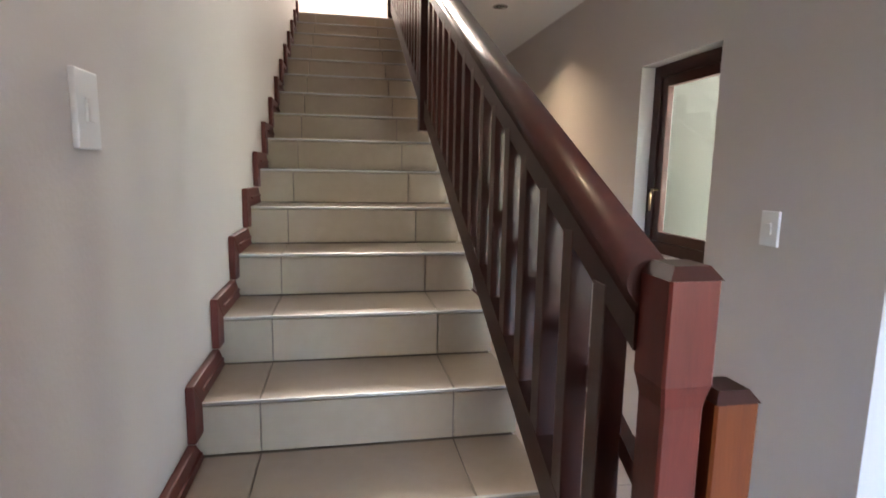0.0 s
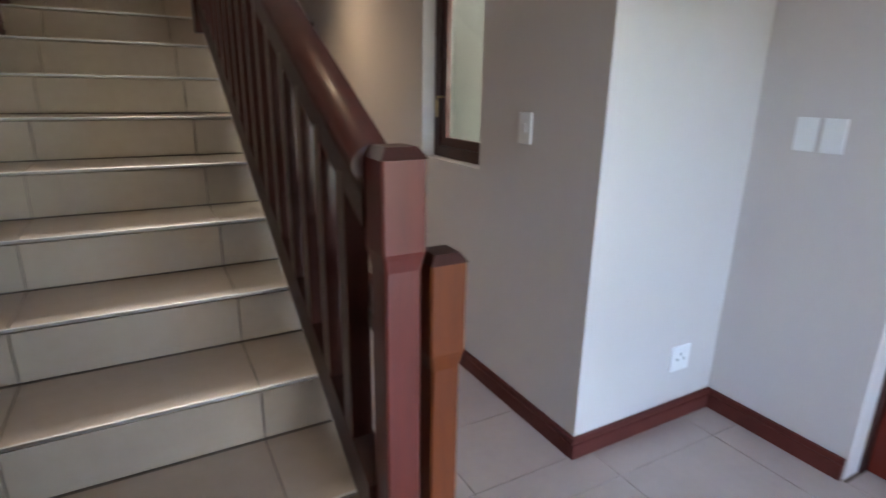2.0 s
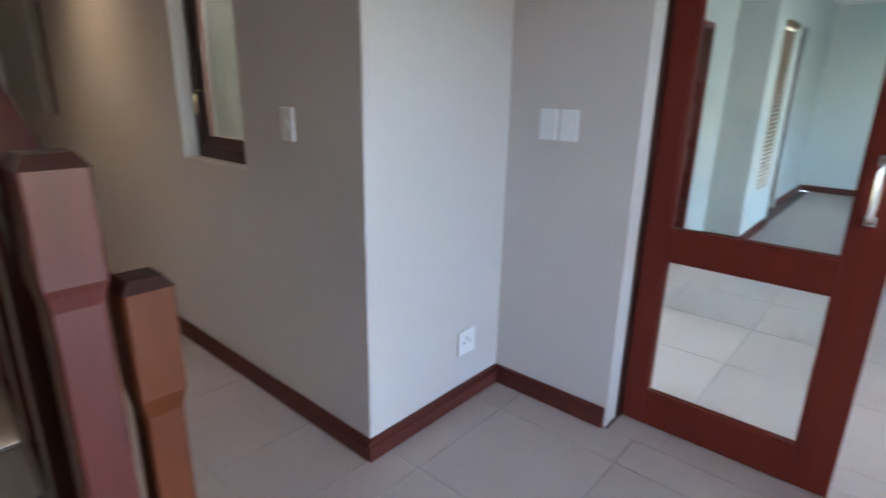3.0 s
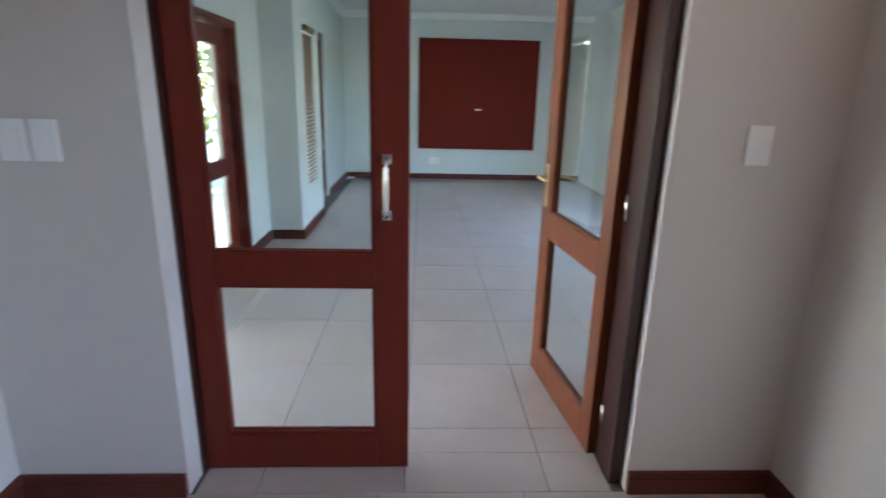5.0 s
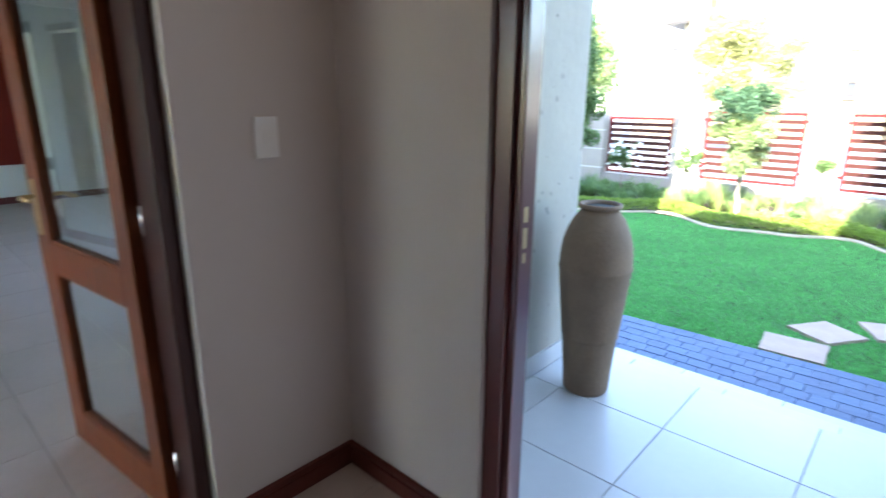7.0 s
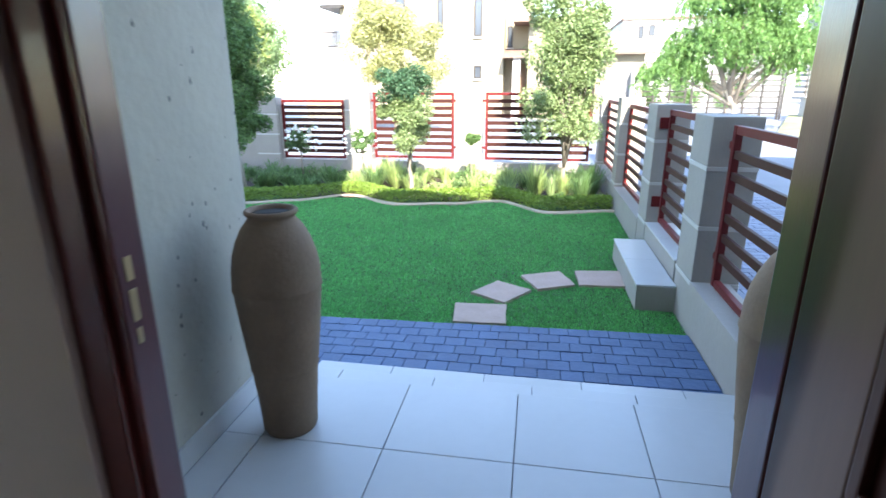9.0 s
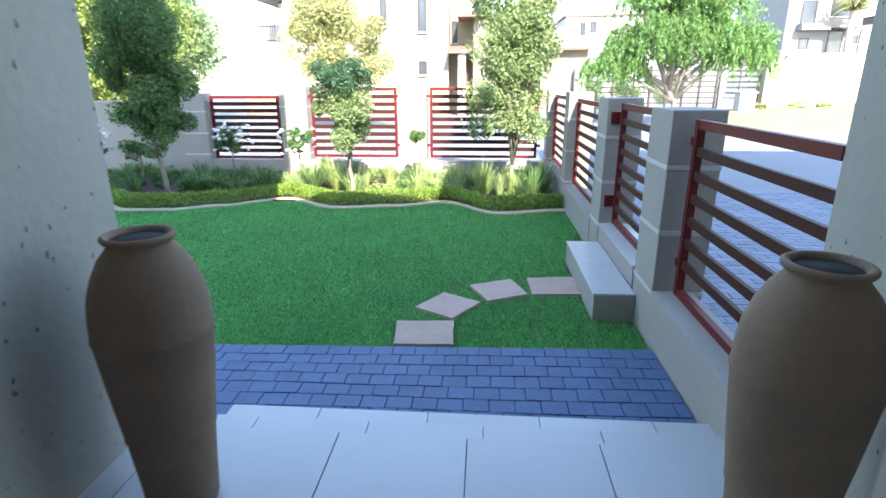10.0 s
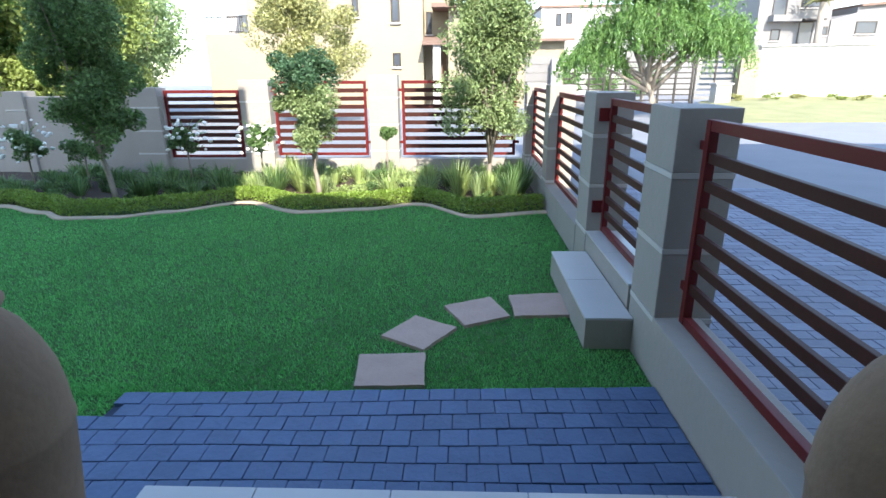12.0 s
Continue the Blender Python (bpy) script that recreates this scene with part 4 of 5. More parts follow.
PS = "side fence pillars"
pillar(-0.475, -4.565, -0.205, -4.20, 1.165, PS)
pillar(-0.475, -6.03, -0.205, -5.68, 1.18, PS)
pillar(-0.475, -7.96, -0.205, -7.66, 1.19, PS)
pillar(-0.475, -9.98, -0.205, -9.66, 1.172, PS)
PF = "far fence pillars"
pillar(1.65, -10.25, 2.08, -9.96, 1.30, PF)
pillar(3.56, -10.25, 4.00, -9.96, 1.24, PF)
pillar(5.24, -10.25, 5.66, -9.96, 1.14, PF)
pillar(7.3, -10.25, 7.6, -9.96, 1.10, PF)


def slat_panel(axis, a, b, fixed, z0, z1, slats, label, ends=(True, True), thick=0.022, span=None):
    """A framed panel of level slats; axis: the way it runs."""
    base = ((a + b) / 2, fixed, z0) if axis == "x" else (fixed, (a + b) / 2, z0)
    d = thing("fence_panel", base, label, "fence panel", "slatted fence panels")

    def bar(u0, u1, w0, w1, z_0, z_1):
        return box(u0, fixed + w0, z_0, u1, fixed + w1, z_1, 0.003) if axis == "x" else box(fixed + w0, u0, z_0, fixed + w1, u1, z_1, 0.003)

    lo, hi = min(a, b), max(a, b)
    for on, u in zip(ends, (lo, hi - 0.04)):
        if on:
            part("upright", bar(u, u + 0.04, -0.02, 0.02, z0, z1), M_FENCE, d, "red oxide steel upright")
    u0, u1 = lo + (0.04 if ends[0] else 0), hi - (0.04 if ends[1] else 0)
    part("top_rail", bar(u0, u1, -0.018, 0.018, z1 - 0.045, z1), M_FENCE, d)
    part("bottom_rail", bar(u0, u1, -0.018, 0.018, z0, z0 + 0.04), M_FENCE, d)
    pitch = (span[1] - span[0]) / (slats - 1) if span else (z1 - z0 - 0.04) / (slats + 1)
    for k in range(1, slats + 1):
        zc = span[0] + (k - 1) * pitch if span else z0 + 0.02 + k * pitch
        part("slat", bar(u0, u1, -0.012, 0.012, zc - thick, zc + thick), M_SLAT, d)
    for on, u, s in ((ends[0], lo, -1), (ends[1], hi, 1)):
        if on:
            for z in (z0 + 0.18 * (z1 - z0), z1 - 0.12 * (z1 - z0)):
                part("bracket", bar(min(u, u + s * 0.055), max(u, u + s * 0.055), -0.012, 0.012, z - 0.02, z + 0.02), M_FENCE, d)
    return d


RED = "red oxide steel fence panel with level brown slats"
slat_panel("y", -4.13, -3.0, -0.312, 0.212, 1.125, 6, RED, (True, False), span=(0.390, 0.972))
gate = slat_panel("y", -5.62, -4.66, -0.312, 0.22, 1.145, 7, "red oxide steel garden gate with level slats")
gate["category"] = "gate"
for z in (0.385, 1.035):
    part("hinge_plate", box(-0.335, -5.682, z - 0.045, -0.235, -5.664, z + 0.045, 0.003), M_FENCE, gate, "red square hinge plate on the pillar")
slat_panel("y", -7.62, -6.09, -0.312, 0.18, 1.12, 7, RED)
slat_panel("y", -9.62, -8.02, -0.312, 0.18, 1.12, 7, RED)
slat_panel("x", -0.10, 1.60, -10.08, 0.13, 1.22, 8, RED, thick=0.030)
slat_panel("x", 2.13, 3.52, -10.08, 0.13, 1.22, 8, RED, thick=0.030)
slat_panel("x", 4.05, 5.19, -10.08, 0.10, 1.10, 8, RED, thick=0.030)
for k, (z, x1, y0, y1) in enumerate(((0.062, 0.048, -5.61, -4.47), (0.20, -0.21, -5.72, -4.62))):
    st = thing("garden_step", (x1 - 0.12, (y0 + y1) / 2, GZ), "pale tiled garden step at the gate", "step", "gate steps")
    part("block", box(x1 - 0.25 if k == 0 else -0.44, y0, GZ - 0.05, x1, y1, z - 0.012, 0.003), M_GWALL, st)
    n = 2
    for i in range(n):
        a = y0 + (y1 - y0) * i / n
        part("step_tile", box(x1 - 0.25 if k == 0 else -0.44, a + 0.001, z - 0.012, x1 + 0.004, a + (y1 - y0) / n - 0.001, z, 0.002), M_PTILE, st)

# ---- planting ----
def leaf_cloud(places, size, rnd, droop=0.0, aspect=0.55):
    """Many small bent leaves at the given places: verts and faces for one mesh."""
    n = len(places)
    P = np.asarray(places, float)
    a = rnd.normal(size=(n, 3)); a /= np.linalg.norm(a, axis=1)[:, None]
    a[:, 2] -= droop
    b = np.cross(a, rnd.normal(size=(n, 3))); b /= np.linalg.norm(b, axis=1)[:, None]
    L = size * rnd.uniform(0.6, 1.25, n)[:, None]
    c = np.cross(a, b)
    v = np.stack([P - a * L * 0.5, P + b * L * aspect * 0.5 + c * L * 0.08, P + a * L * 0.5, P - b * L * aspect * 0.5 + c * L * 0.08], 1).reshape(-1, 3)
    f = np.arange(4 * n).reshape(-1, 4)
    return v, f


def cloud_object(name, v, f, mat, parent=None, label=""):
    me = bpy.data.meshes.new(name)
    if parent is not None:
        v = v - np.array(OFFSET[parent.name])
    me.from_pydata(v.tolist(), [], f.tolist())
    me.materials.append(mat)
    ob = new(name, me)
    if parent is not None:
        ob.parent = parent
        OFFSET[ob.name] = OFFSET[parent.name]
    return tagged(ob, label)


def blob_points(rnd, centre, radii, n, clumps=9):
    """Places in an uneven crown made of clumps, denser towards the outside."""
    c = np.array(centre)
    r = np.array(radii)
    cl = rnd.normal(size=(clumps, 3)); cl /= np.linalg.norm(cl, axis=1)[:, None]
    cl = cl * r * rnd.uniform(0.25, 0.95, (clumps, 1))
    k = rnd.integers(0, clumps, n)
    d = rnd.normal(size=(n, 3)); d /= np.linalg.norm(d, axis=1)[:, None]
    s = rnd.uniform(0.2, 1.0, (n, 1)) ** 0.5 * rnd.uniform(0.24, 0.54, (clumps, 1))[k]
    return c + cl[k] + d * s * r


def tree(x, y, z0, trunk_h, radius, crowns, leaf, n, mat, label, seed, lean=(0, 0), bark=None, category="tree", droop=0.0, hanging=()):
    rnd = np.random.default_rng(seed)
    t = thing(category.replace(" ", "_") if category != "tree" else "tree", (x, y, z0), label, category)
    top = Vector((x + lean[0], y + lean[1], z0 + trunk_h))
    path = [Vector((x, y, z0 - 0.03)).lerp(top, k / 5) + Vector((0.02 * math.sin(k * 2 + seed), 0.02 * math.cos(k * 3 + seed), 0)) * (k > 0) for k in range(6)]
    tr = part("trunk", tube(path, [radius * (1.25 - 0.12 * k) for k in range(6)], 9), bark or M_BARK, t)
    total = sum(c[3] * c[4] * c[5] for c in crowns)
    pts = []
    for c in crowns:
        cc = (x + c[0], y + c[1], z0 + c[2])
        pts.append(blob_points(rnd, cc, c[3:6], int(n * c[3] * c[4] * c[5] / total), 20))
        for q in range(3):
            d = Vector(rnd.normal(size=3)).normalized()
            end = Vector(cc) + Vector((d.x * c[3], d.y * c[4], abs(d.z) * c[5])) * 0.55
            start = path[3 + q % 3]
            mid = start.lerp(end, 0.5) + Vector((0, 0, 0.05))
            part("limb", tube([start, mid, end], [radius * 0.6, radius * 0.4, radius * 0.15], 6), bark or M_BARK, t)
    mats = mat if isinstance(mat, list) else [mat]
    for k, m in enumerate(mats):
        group = pts if len(mats) == 1 else [pts[k]]
        v, f = leaf_cloud(np.concatenate(group), leaf, rnd, droop)
        cloud_object("crown", v, f, m, t, "loose leafy crown")
    for cx, cy, cz, rx, ry, rz, sprays, length in hanging:
        d = rnd.normal(size=(sprays, 3))
        d /= np.linalg.norm(d, axis=1)[:, None]
        d[:, 2] = np.abs(d[:, 2]) * 1.2 - 0.35
        root = np.array((x + cx, y + cy, z0 + cz)) + d * np.array((rx, ry, rz)) * rnd.uniform(0.55, 1.0, (sprays, 1))
        s = rnd.uniform(0, 1, (sprays, 34))
        ln = length * rnd.uniform(0.4, 1.1, (sprays, 1))
        out = d[:, None, :2] * (0.45 * ln * s)[:, :, None]
        down = -(ln * s ** 1.6)[:, :, None]
        q = root[:, None, :] + np.concatenate([out, down], 2) + rnd.normal(0, 0.045 * length, (sprays, 34, 3))
        v, f = leaf_cloud(q.reshape(-1, 3), leaf, rnd, 0.9, 0.42)
        cloud_object("hanging_spray", v, f, mats[0], t, "drooping leafy sprays")
    return t


B = GZ + 0.01
tree(4.86, -8.02, B, 0.80, 0.03, [(0.04, 0, 0.95, 0.42, 0.40, 0.42), (0.06, 0, 1.5, 0.50, 0.48, 0.55), (0.10, 0.1, 2.1, 0.52, 0.50, 0.55), (0.12, 0, 2.65, 0.42, 0.42, 0.42)], 0.046, 42000, M_LEAF, "young dark green garden tree with a thin pale trunk", 1, (0.10, 0))
tree(2.44, -8.15, B, 0.62, 0.028, [(0.05, 0, 0.98, 0.36, 0.36, 0.40), (0.10, 0, 1.46, 0.34, 0.34, 0.26)], 0.040, 21000, [M_LEAFL, M_LEAFD], "small garden tree, pale green below and dark above", 2)
tree(0.36, -8.45, B, 0.6, 0.028, [(0.02, 0, 0.95, 0.48, 0.44, 0.42), (0.02, 0, 1.6, 0.58, 0.50, 0.5), (0.05, 0, 2.35, 0.52, 0.46, 0.6), (-0.22, 0, 2.1, 0.46, 0.42, 0.5), (0.06, 0, 1.25, 0.52, 0.46, 0.4), (0.05, 0, 1.95, 0.56, 0.46, 0.4)], 0.042, 46000, M_LEAFL, "tall slim pale green garden tree in the flower bed", 3)


def rose(x, y, h, r, seed, flowers=True):
    rnd = np.random.default_rng(seed)
    t = thing("standard_rose", (x, y, B), "standard rose bush with white blooms on a thin stem" if flowers else "standard rose bush on a thin stem", "rose bush", "standard roses")
    part("stem", tube([(x, y, B - 0.02), (x + 0.01, y, B + h * 0.5), (x, y, B + h)], 0.012, 7), M_BARK, t)
    pts = blob_points(rnd, (x, y, B + h), (r, r, r * 0.85), 2000, 9)
    v, f = leaf_cloud(pts, 0.042, rnd)
    cloud_object("foliage", v, f, M_LEAF, t)
    if flowers:
        for k in range(44):
            a = rnd.uniform(0, 2 * math.pi)
            q0 = r * 1.35 * math.sqrt(rnd.random())
            c = Vector((x + q0 * math.cos(a), y + q0 * math.sin(a), B + h + rnd.uniform(-0.05, 0.34) - 0.12 * q0 / r))
            q = bm_new()
            bmesh.ops.create_icosphere(q, subdivisions=1, radius=0.032 * rnd.uniform(0.6, 1.3))
            for vv in q.verts:
                vv.co = c + Vector((vv.co.x, vv.co.y, vv.co.z * 0.75)) * (0.7 + 0.5 * rnd.random())
            part("bloom", q, M_PETAL, t, "white rose bloom")
        for k in range(9):
            a = rnd.uniform(0, 2 * math.pi)
            part("shoot", tube([(x, y, B + h), (x + 0.5 * r * math.cos(a), y + 0.5 * r * math.sin(a), B + h + 0.16), (x + r * math.cos(a), y + r * math.sin(a), B + h + 0.24)], [0.006, 0.004, 0.002], 5), M_LEAF, t)
    return t


rose(6.25, -8.55, 0.62, 0.24, 11)
rose(5.62, -8.70, 0.50, 0.22, 12, False)
rose(4.42, -9.05, 0.62, 0.24, 13)
rose(3.36, -8.90, 0.62, 0.22, 14)
rose(1.72, -9.2, 0.66, 0.13, 15, False)

# low plants in the bed
rnd = np.random.default_rng(31)


def tuft(x, y, h, n, spread, mat, label, seed):
    rn = np.random.default_rng(seed)
    a = rn.uniform(0, 2 * np.pi, n)
    out = spread * rn.uniform(0.2, 1.0, n)
    base = np.stack([x + 0.04 * np.cos(a), y + 0.04 * np.sin(a), np.full(n, B - 0.01)], 1)
    tip = np.stack([x + out * np.cos(a), y + out * np.sin(a), B + h * rn.uniform(0.55, 1.1, n)], 1)
    mid = base * 0.45 + tip * 0.55 + np.array([0, 0, 0.12 * h])
    w = np.stack([-np.sin(a), np.cos(a), np.zeros(n)], 1) * 0.006
    v = np.stack([base - w, base + w, mid + w, mid - w, tip], 1).reshape(-1, 3)
    k = np.arange(n)[:, None] * 5
    faces = [tuple(r) for r in (k + np.array([0, 1, 2, 3])).tolist()] + [tuple(r) for r in (k + np.array([3, 2, 4])).tolist()]
    me = bpy.data.meshes.new("tuft")
    me.from_pydata((v - np.array([x, y, B])).tolist(), [], faces)
    me.materials.append(mat)
    ob = new("strappy_plant", me)
    ob.location = (x, y, B)
    OFFSET[ob.name] = Vector((x, y, B))
    return tagged(ob, label, "plant", "flower bed plants")


for k in range(110):
    x = rnd.uniform(-0.05, 6.8)
    y = rnd.uniform(-9.7, -8.15)
    # sunlit stretch of the bed, brightened by leaf colour
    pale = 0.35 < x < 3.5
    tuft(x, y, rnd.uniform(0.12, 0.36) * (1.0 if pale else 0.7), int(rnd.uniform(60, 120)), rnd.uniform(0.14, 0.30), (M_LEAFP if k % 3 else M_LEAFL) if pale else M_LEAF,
         "pale grassy tuft in the flower bed, sunlight added in its colour" if pale else "green strappy plant in the flower bed", 100 + k)
for x, y, h in ((0.75, -8.35, 0.45), (0.15, -8.0, 0.40), (3.0, -8.3, 0.40), (3.75, -8.5, 0.35), (2.75, -8.5, 0.45), (-0.02, -8.4, 0.45)):
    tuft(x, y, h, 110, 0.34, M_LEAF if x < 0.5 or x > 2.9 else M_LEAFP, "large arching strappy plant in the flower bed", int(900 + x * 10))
for k in range(44):
    x, y = rnd.uniform(-0.05, 6.6), rnd.uniform(-9.5, -8.0)
    r0 = rnd.uniform(0.09, 0.20)
    sh = thing("bed_plant", (x, y, B), "low leafy green plant in the flower bed", "plant", "flower bed plants")
    v, f = leaf_cloud(blob_points(rnd, (x, y, B + r0 * 0.5), (r0, r0, r0 * 0.75), 420, 6), 0.034, rnd)
    v[:, 2] = np.maximum(v[:, 2], B - 0.005)
    # plants in the middle get the sun-brightened leaf colour too
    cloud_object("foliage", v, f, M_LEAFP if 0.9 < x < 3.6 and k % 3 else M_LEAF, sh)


# hedge and kerb along a waving line
def wave(x):
    pts = [(-0.2, -7.46), (0.58, -7.26), (1.2, -7.82), (1.8, -7.57), (2.45, -7.44), (3.25, -7.90), (3.9, -7.45), (4.4, -7.20), (4.9, -7.16), (5.3, -7.4), (6.0, -7.7), (7.5, -7.8)]
    for (a, ya), (b, yb) in zip(pts, pts[1:]):
        if x <= b:
            s = (x - a) / (b - a)
            s = s * s * (3 - 2 * s)
            return ya + (yb - ya) * s
    return pts[-1][1]


kb = bm_new()
prev = None
for k in range(141):
    x = -0.2 + 7.6 * k / 140
    y = wave(x)
    ring = [kb.verts.new((x, y + dy, z)) for dy, z in ((0.05, GZ - 0.05), (0.05, GZ + 0.012), (0.035, GZ + 0.024), (-0.035, GZ + 0.024), (-0.05, GZ + 0.012), (-0.05, GZ - 0.05))]
    if prev:
        for i in range(5):
            kb.faces.new((prev[i], prev[i + 1], ring[i + 1], ring[i]))
    prev = ring
bmesh.ops.recalc_face_normals(kb, faces=kb.faces[:])
structure("kerb", kb, M_KERB, "low curved concrete kerb between lawn and bed", "kerb")
n = 34000
xs = rnd.uniform(-0.18, 7.4, n)
yc = np.array([wave(x) for x in xs]) - 0.17
a = rnd.uniform(0, np.pi, n)
rr = np.where(rnd.random(n) < 0.75, 1.0, rnd.uniform(0.4, 1, n))
pts = np.stack([xs, yc + 0.12 * rr * np.cos(a) + rnd.normal(0, 0.012, n), GZ + 0.01 + 0.15 * rr * np.abs(np.sin(a)) ** 0.6 + rnd.normal(0, 0.012, n)], 1)
v, f = leaf_cloud(pts, 0.028, rnd)
hd = cloud_object("hedge", v, f, M_HEDGE)
tagged(hd, "low clipped yellow-green hedge along the flower bed", "hedge")

# grass blades
n = 300000
xs = rnd.uniform(-0.19, 8.5, n)
ys = -4.028 + 0.040 * (np.minimum(xs, 2.3) - 0.75) - (rnd.random(n) ** 1.25) * 3.77
keep = ys > np.array([wave(x) for x in np.linspace(-0.2, 8.5, 500)])[np.clip(((xs + 0.2) / 8.7 * 499).astype(int), 0, 499)] + 0.05
inside = np.zeros(n, bool)
for q in STONES:
    ins = np.ones(n, bool)
    for i in range(4):
        (ax, ay), (bx, by) = q[i], q[(i + 1) % 4]
        ins &= ((bx - ax) * (ys - ay) - (by - ay) * (xs - ax)) > -0.002
    inside |= ins
keep &= ~inside & ~((xs < 0.06) & (ys > -5.63) & (ys < -4.45))
xs, ys = xs[keep], ys[keep]
m = 16000
xs = np.concatenate([xs, rnd.uniform(2.29, 6, m)])
ys = np.concatenate([ys, rnd.uniform(-4.06, -3.80, m)])
n = len(xs)
a = rnd.uniform(0, 2 * np.pi, n)
h = rnd.uniform(0.012, 0.028, n)
w = np.stack([np.cos(a), np.sin(a), np.zeros(n)], 1) * 0.0030 * (1 + 0.5 * rnd.random((n, 1)))
base = np.stack([xs, ys, np.full(n, GZ - 0.004)], 1)
b2 = rnd.uniform(0, 2 * np.pi, n)
tip = base + np.stack([0.015 * np.cos(b2), 0.015 * np.sin(b2), h], 1)
v = np.stack([base - w, base + w, tip], 1).reshape(-1, 3)
g = cloud_object("grass", v, np.arange(3 * n).reshape(-1, 3), M_GRASS)
tagged(g, "short mown green lawn grass", "grass", kind="stuff")


# ---- street and neighbours ----
def far_window(house, x0, x1, z0, z1, y, label=""):
    w = part("window", boxes((x0, y - 0.02, z0, x0 + 0.07, y + 0.05, z1), (x1 - 0.07, y - 0.02, z0, x1, y + 0.05, z1), (x0 + 0.07, y - 0.02, z1 - 0.07, x1 - 0.07, y + 0.05, z1), (x0 + 0.07, y - 0.02, z0, x1 - 0.07, y + 0.05, z0 + 0.07)), M_DARK, house)
    part("pane", boxes((x0 + 0.07, y + 0.005, z0 + 0.07, x1 - 0.07, y + 0.02, z1 - 0.07)), M_PANE, w)
    part("sill", boxes((x0 - 0.05, y, z0 - 0.09, x1 + 0.05, y + 0.10, z0 - 0.01)), M_HOUSE2, w)


HY = -27.0
h1 = thing("neighbour_house", (4.0, HY - 4, GZ), "large sunlit cream plastered double-storey house across the street", "house")
for w in ((8.9, HY - 8, GZ - 0.1, 12.1, HY, 3.05), (9.36, HY - 8, 3.05, 10.33, HY - 0.6, 8.2), (8.9, HY - 8, 3.05, 9.36, HY - 1.6, 8.2), (2.42, HY - 9, GZ - 0.1, 8.9, HY - 0.2, 8.2),
          (1.3, HY - 9, GZ - 0.1, 2.42, HY - 1.4, 8.2), (-1.2, HY - 9, GZ - 0.1, 1.3, HY - 0.2, 4.0), (-3.8, HY - 7, GZ - 0.1, -1.75, HY, 2.66)):
    part("wall", box(*w, 0.02), M_HOUSE, h1)
part("roof", boxes((2.0, HY - 9.6, 8.2, 10.8, HY + 0.5, 8.45)), M_ROOF, h1)
part("eave", boxes((0.9, HY - 9.3, 4.0, 2.0, HY + 0.5, 4.16), (-1.5, HY - 9.3, 4.0, 0.9, HY + 0.3, 4.14)), M_ROOF, h1)
part("eave", boxes((10.1, HY - 5, 4.85, 11.2, HY - 0.2, 5.0)), M_DARK, h1)
part("balcony_back_wall", boxes((10.33, HY - 6, 3.05, 12.1, HY - 2.6, 4.1)), M_HOUSE2, h1)
part("porch_roof", prism([(HY - 1.4, 2.50), (HY + 0.7, 2.50), (HY + 0.7, 2.60), (HY - 1.4, 3.0)], 1.35, 2.42, "x"), M_ROOF, h1)
part("column", boxes((1.62, HY + 0.2, GZ - 0.05, 1.95, HY + 0.55, 2.50)), M_HOUSE2, h1)
part("entrance_door", boxes((1.42, HY - 1.4, GZ, 2.0, HY - 1.34, 2.3)), M_FARDOOR, h1)
gr = bm_new()
gv = [gr.verts.new(p) for p in ((-4.15, HY + 0.4, 2.72), (-1.4, HY + 0.4, 2.72), (-1.4, HY - 7.2, 2.72), (-4.15, HY - 7.2, 2.72), (-2.75, HY - 1.8, 3.75), (-2.75, HY - 5.6, 3.75))]
for fc in ((0, 1, 4), (1, 2, 5, 4), (2, 3, 5), (3, 0, 4, 5), (3, 2, 1, 0)):
    gr.faces.new([gv[q] for q in fc])
part("garage_roof", gr, M_PALEROOF, h1)
part("fascia", boxes((-4.15, HY + 0.36, 2.62, -1.4, HY + 0.42, 2.72)), M_ROOF, h1)
for k in range(6):
    part("garage_door_panel", boxes((-3.35, HY + 0.001, GZ + 0.02 + 0.355 * k, -2.1, HY + 0.03, GZ + 0.365 + 0.355 * k), bevel=0.008), M_HOUSE3, h1)
rail = part("balustrade", boxes((10.35, HY - 0.13, 3.72, 12.1, HY - 0.08, 3.78), (10.35, HY - 0.12, 3.12, 12.1, HY - 0.09, 3.16)), M_DARK, h1)
for k in range(17):
    part("baluster", boxes((10.38 + 0.105 * k, HY - 0.115, 3.05, 10.40 + 0.105 * k, HY - 0.095, 3.72)), M_DARK, rail)
for x0, x1, z0, z1, y in ((3.42, 3.80, 3.48, 5.4, HY - 0.2), (5.22, 5.50, 3.72, 5.2, HY - 0.2), (3.42, 3.78, 1.64, 2.21, HY - 0.2), (8.93, 9.33, 3.40, 5.2, HY - 1.6), (2.08, 2.34, 3.05, 4.0, HY - 1.4), (7.0, 7.5, 3.6, 5.2, HY - 0.2)):
    far_window(h1, x0, x1, z0, z1, y)

h3 = thing("neighbour_house", (-7.2, -44, GZ), "white plastered flat-roofed house behind the street tree", "house")
part("wall", boxes((-10.2, -49, GZ - 0.1, -4.5, -40, 5.35)), M_HOUSE2, h3)
part("wall", boxes((-15.5, -49, GZ - 0.1, -10.2, -41, 3.4)), M_HOUSE3, h3)
part("roof", boxes((-10.3, -49.1, 5.35, -4.4, -39.9, 5.5)), M_ROOF, h3)
for a in ((-5.80, -5.45, 4.2, 5.0), (-6.5, -6.1, 4.35, 5.05), (-9.0, -8.2, 3.7, 4.8)):
    far_window(h3, *a, -40.0)

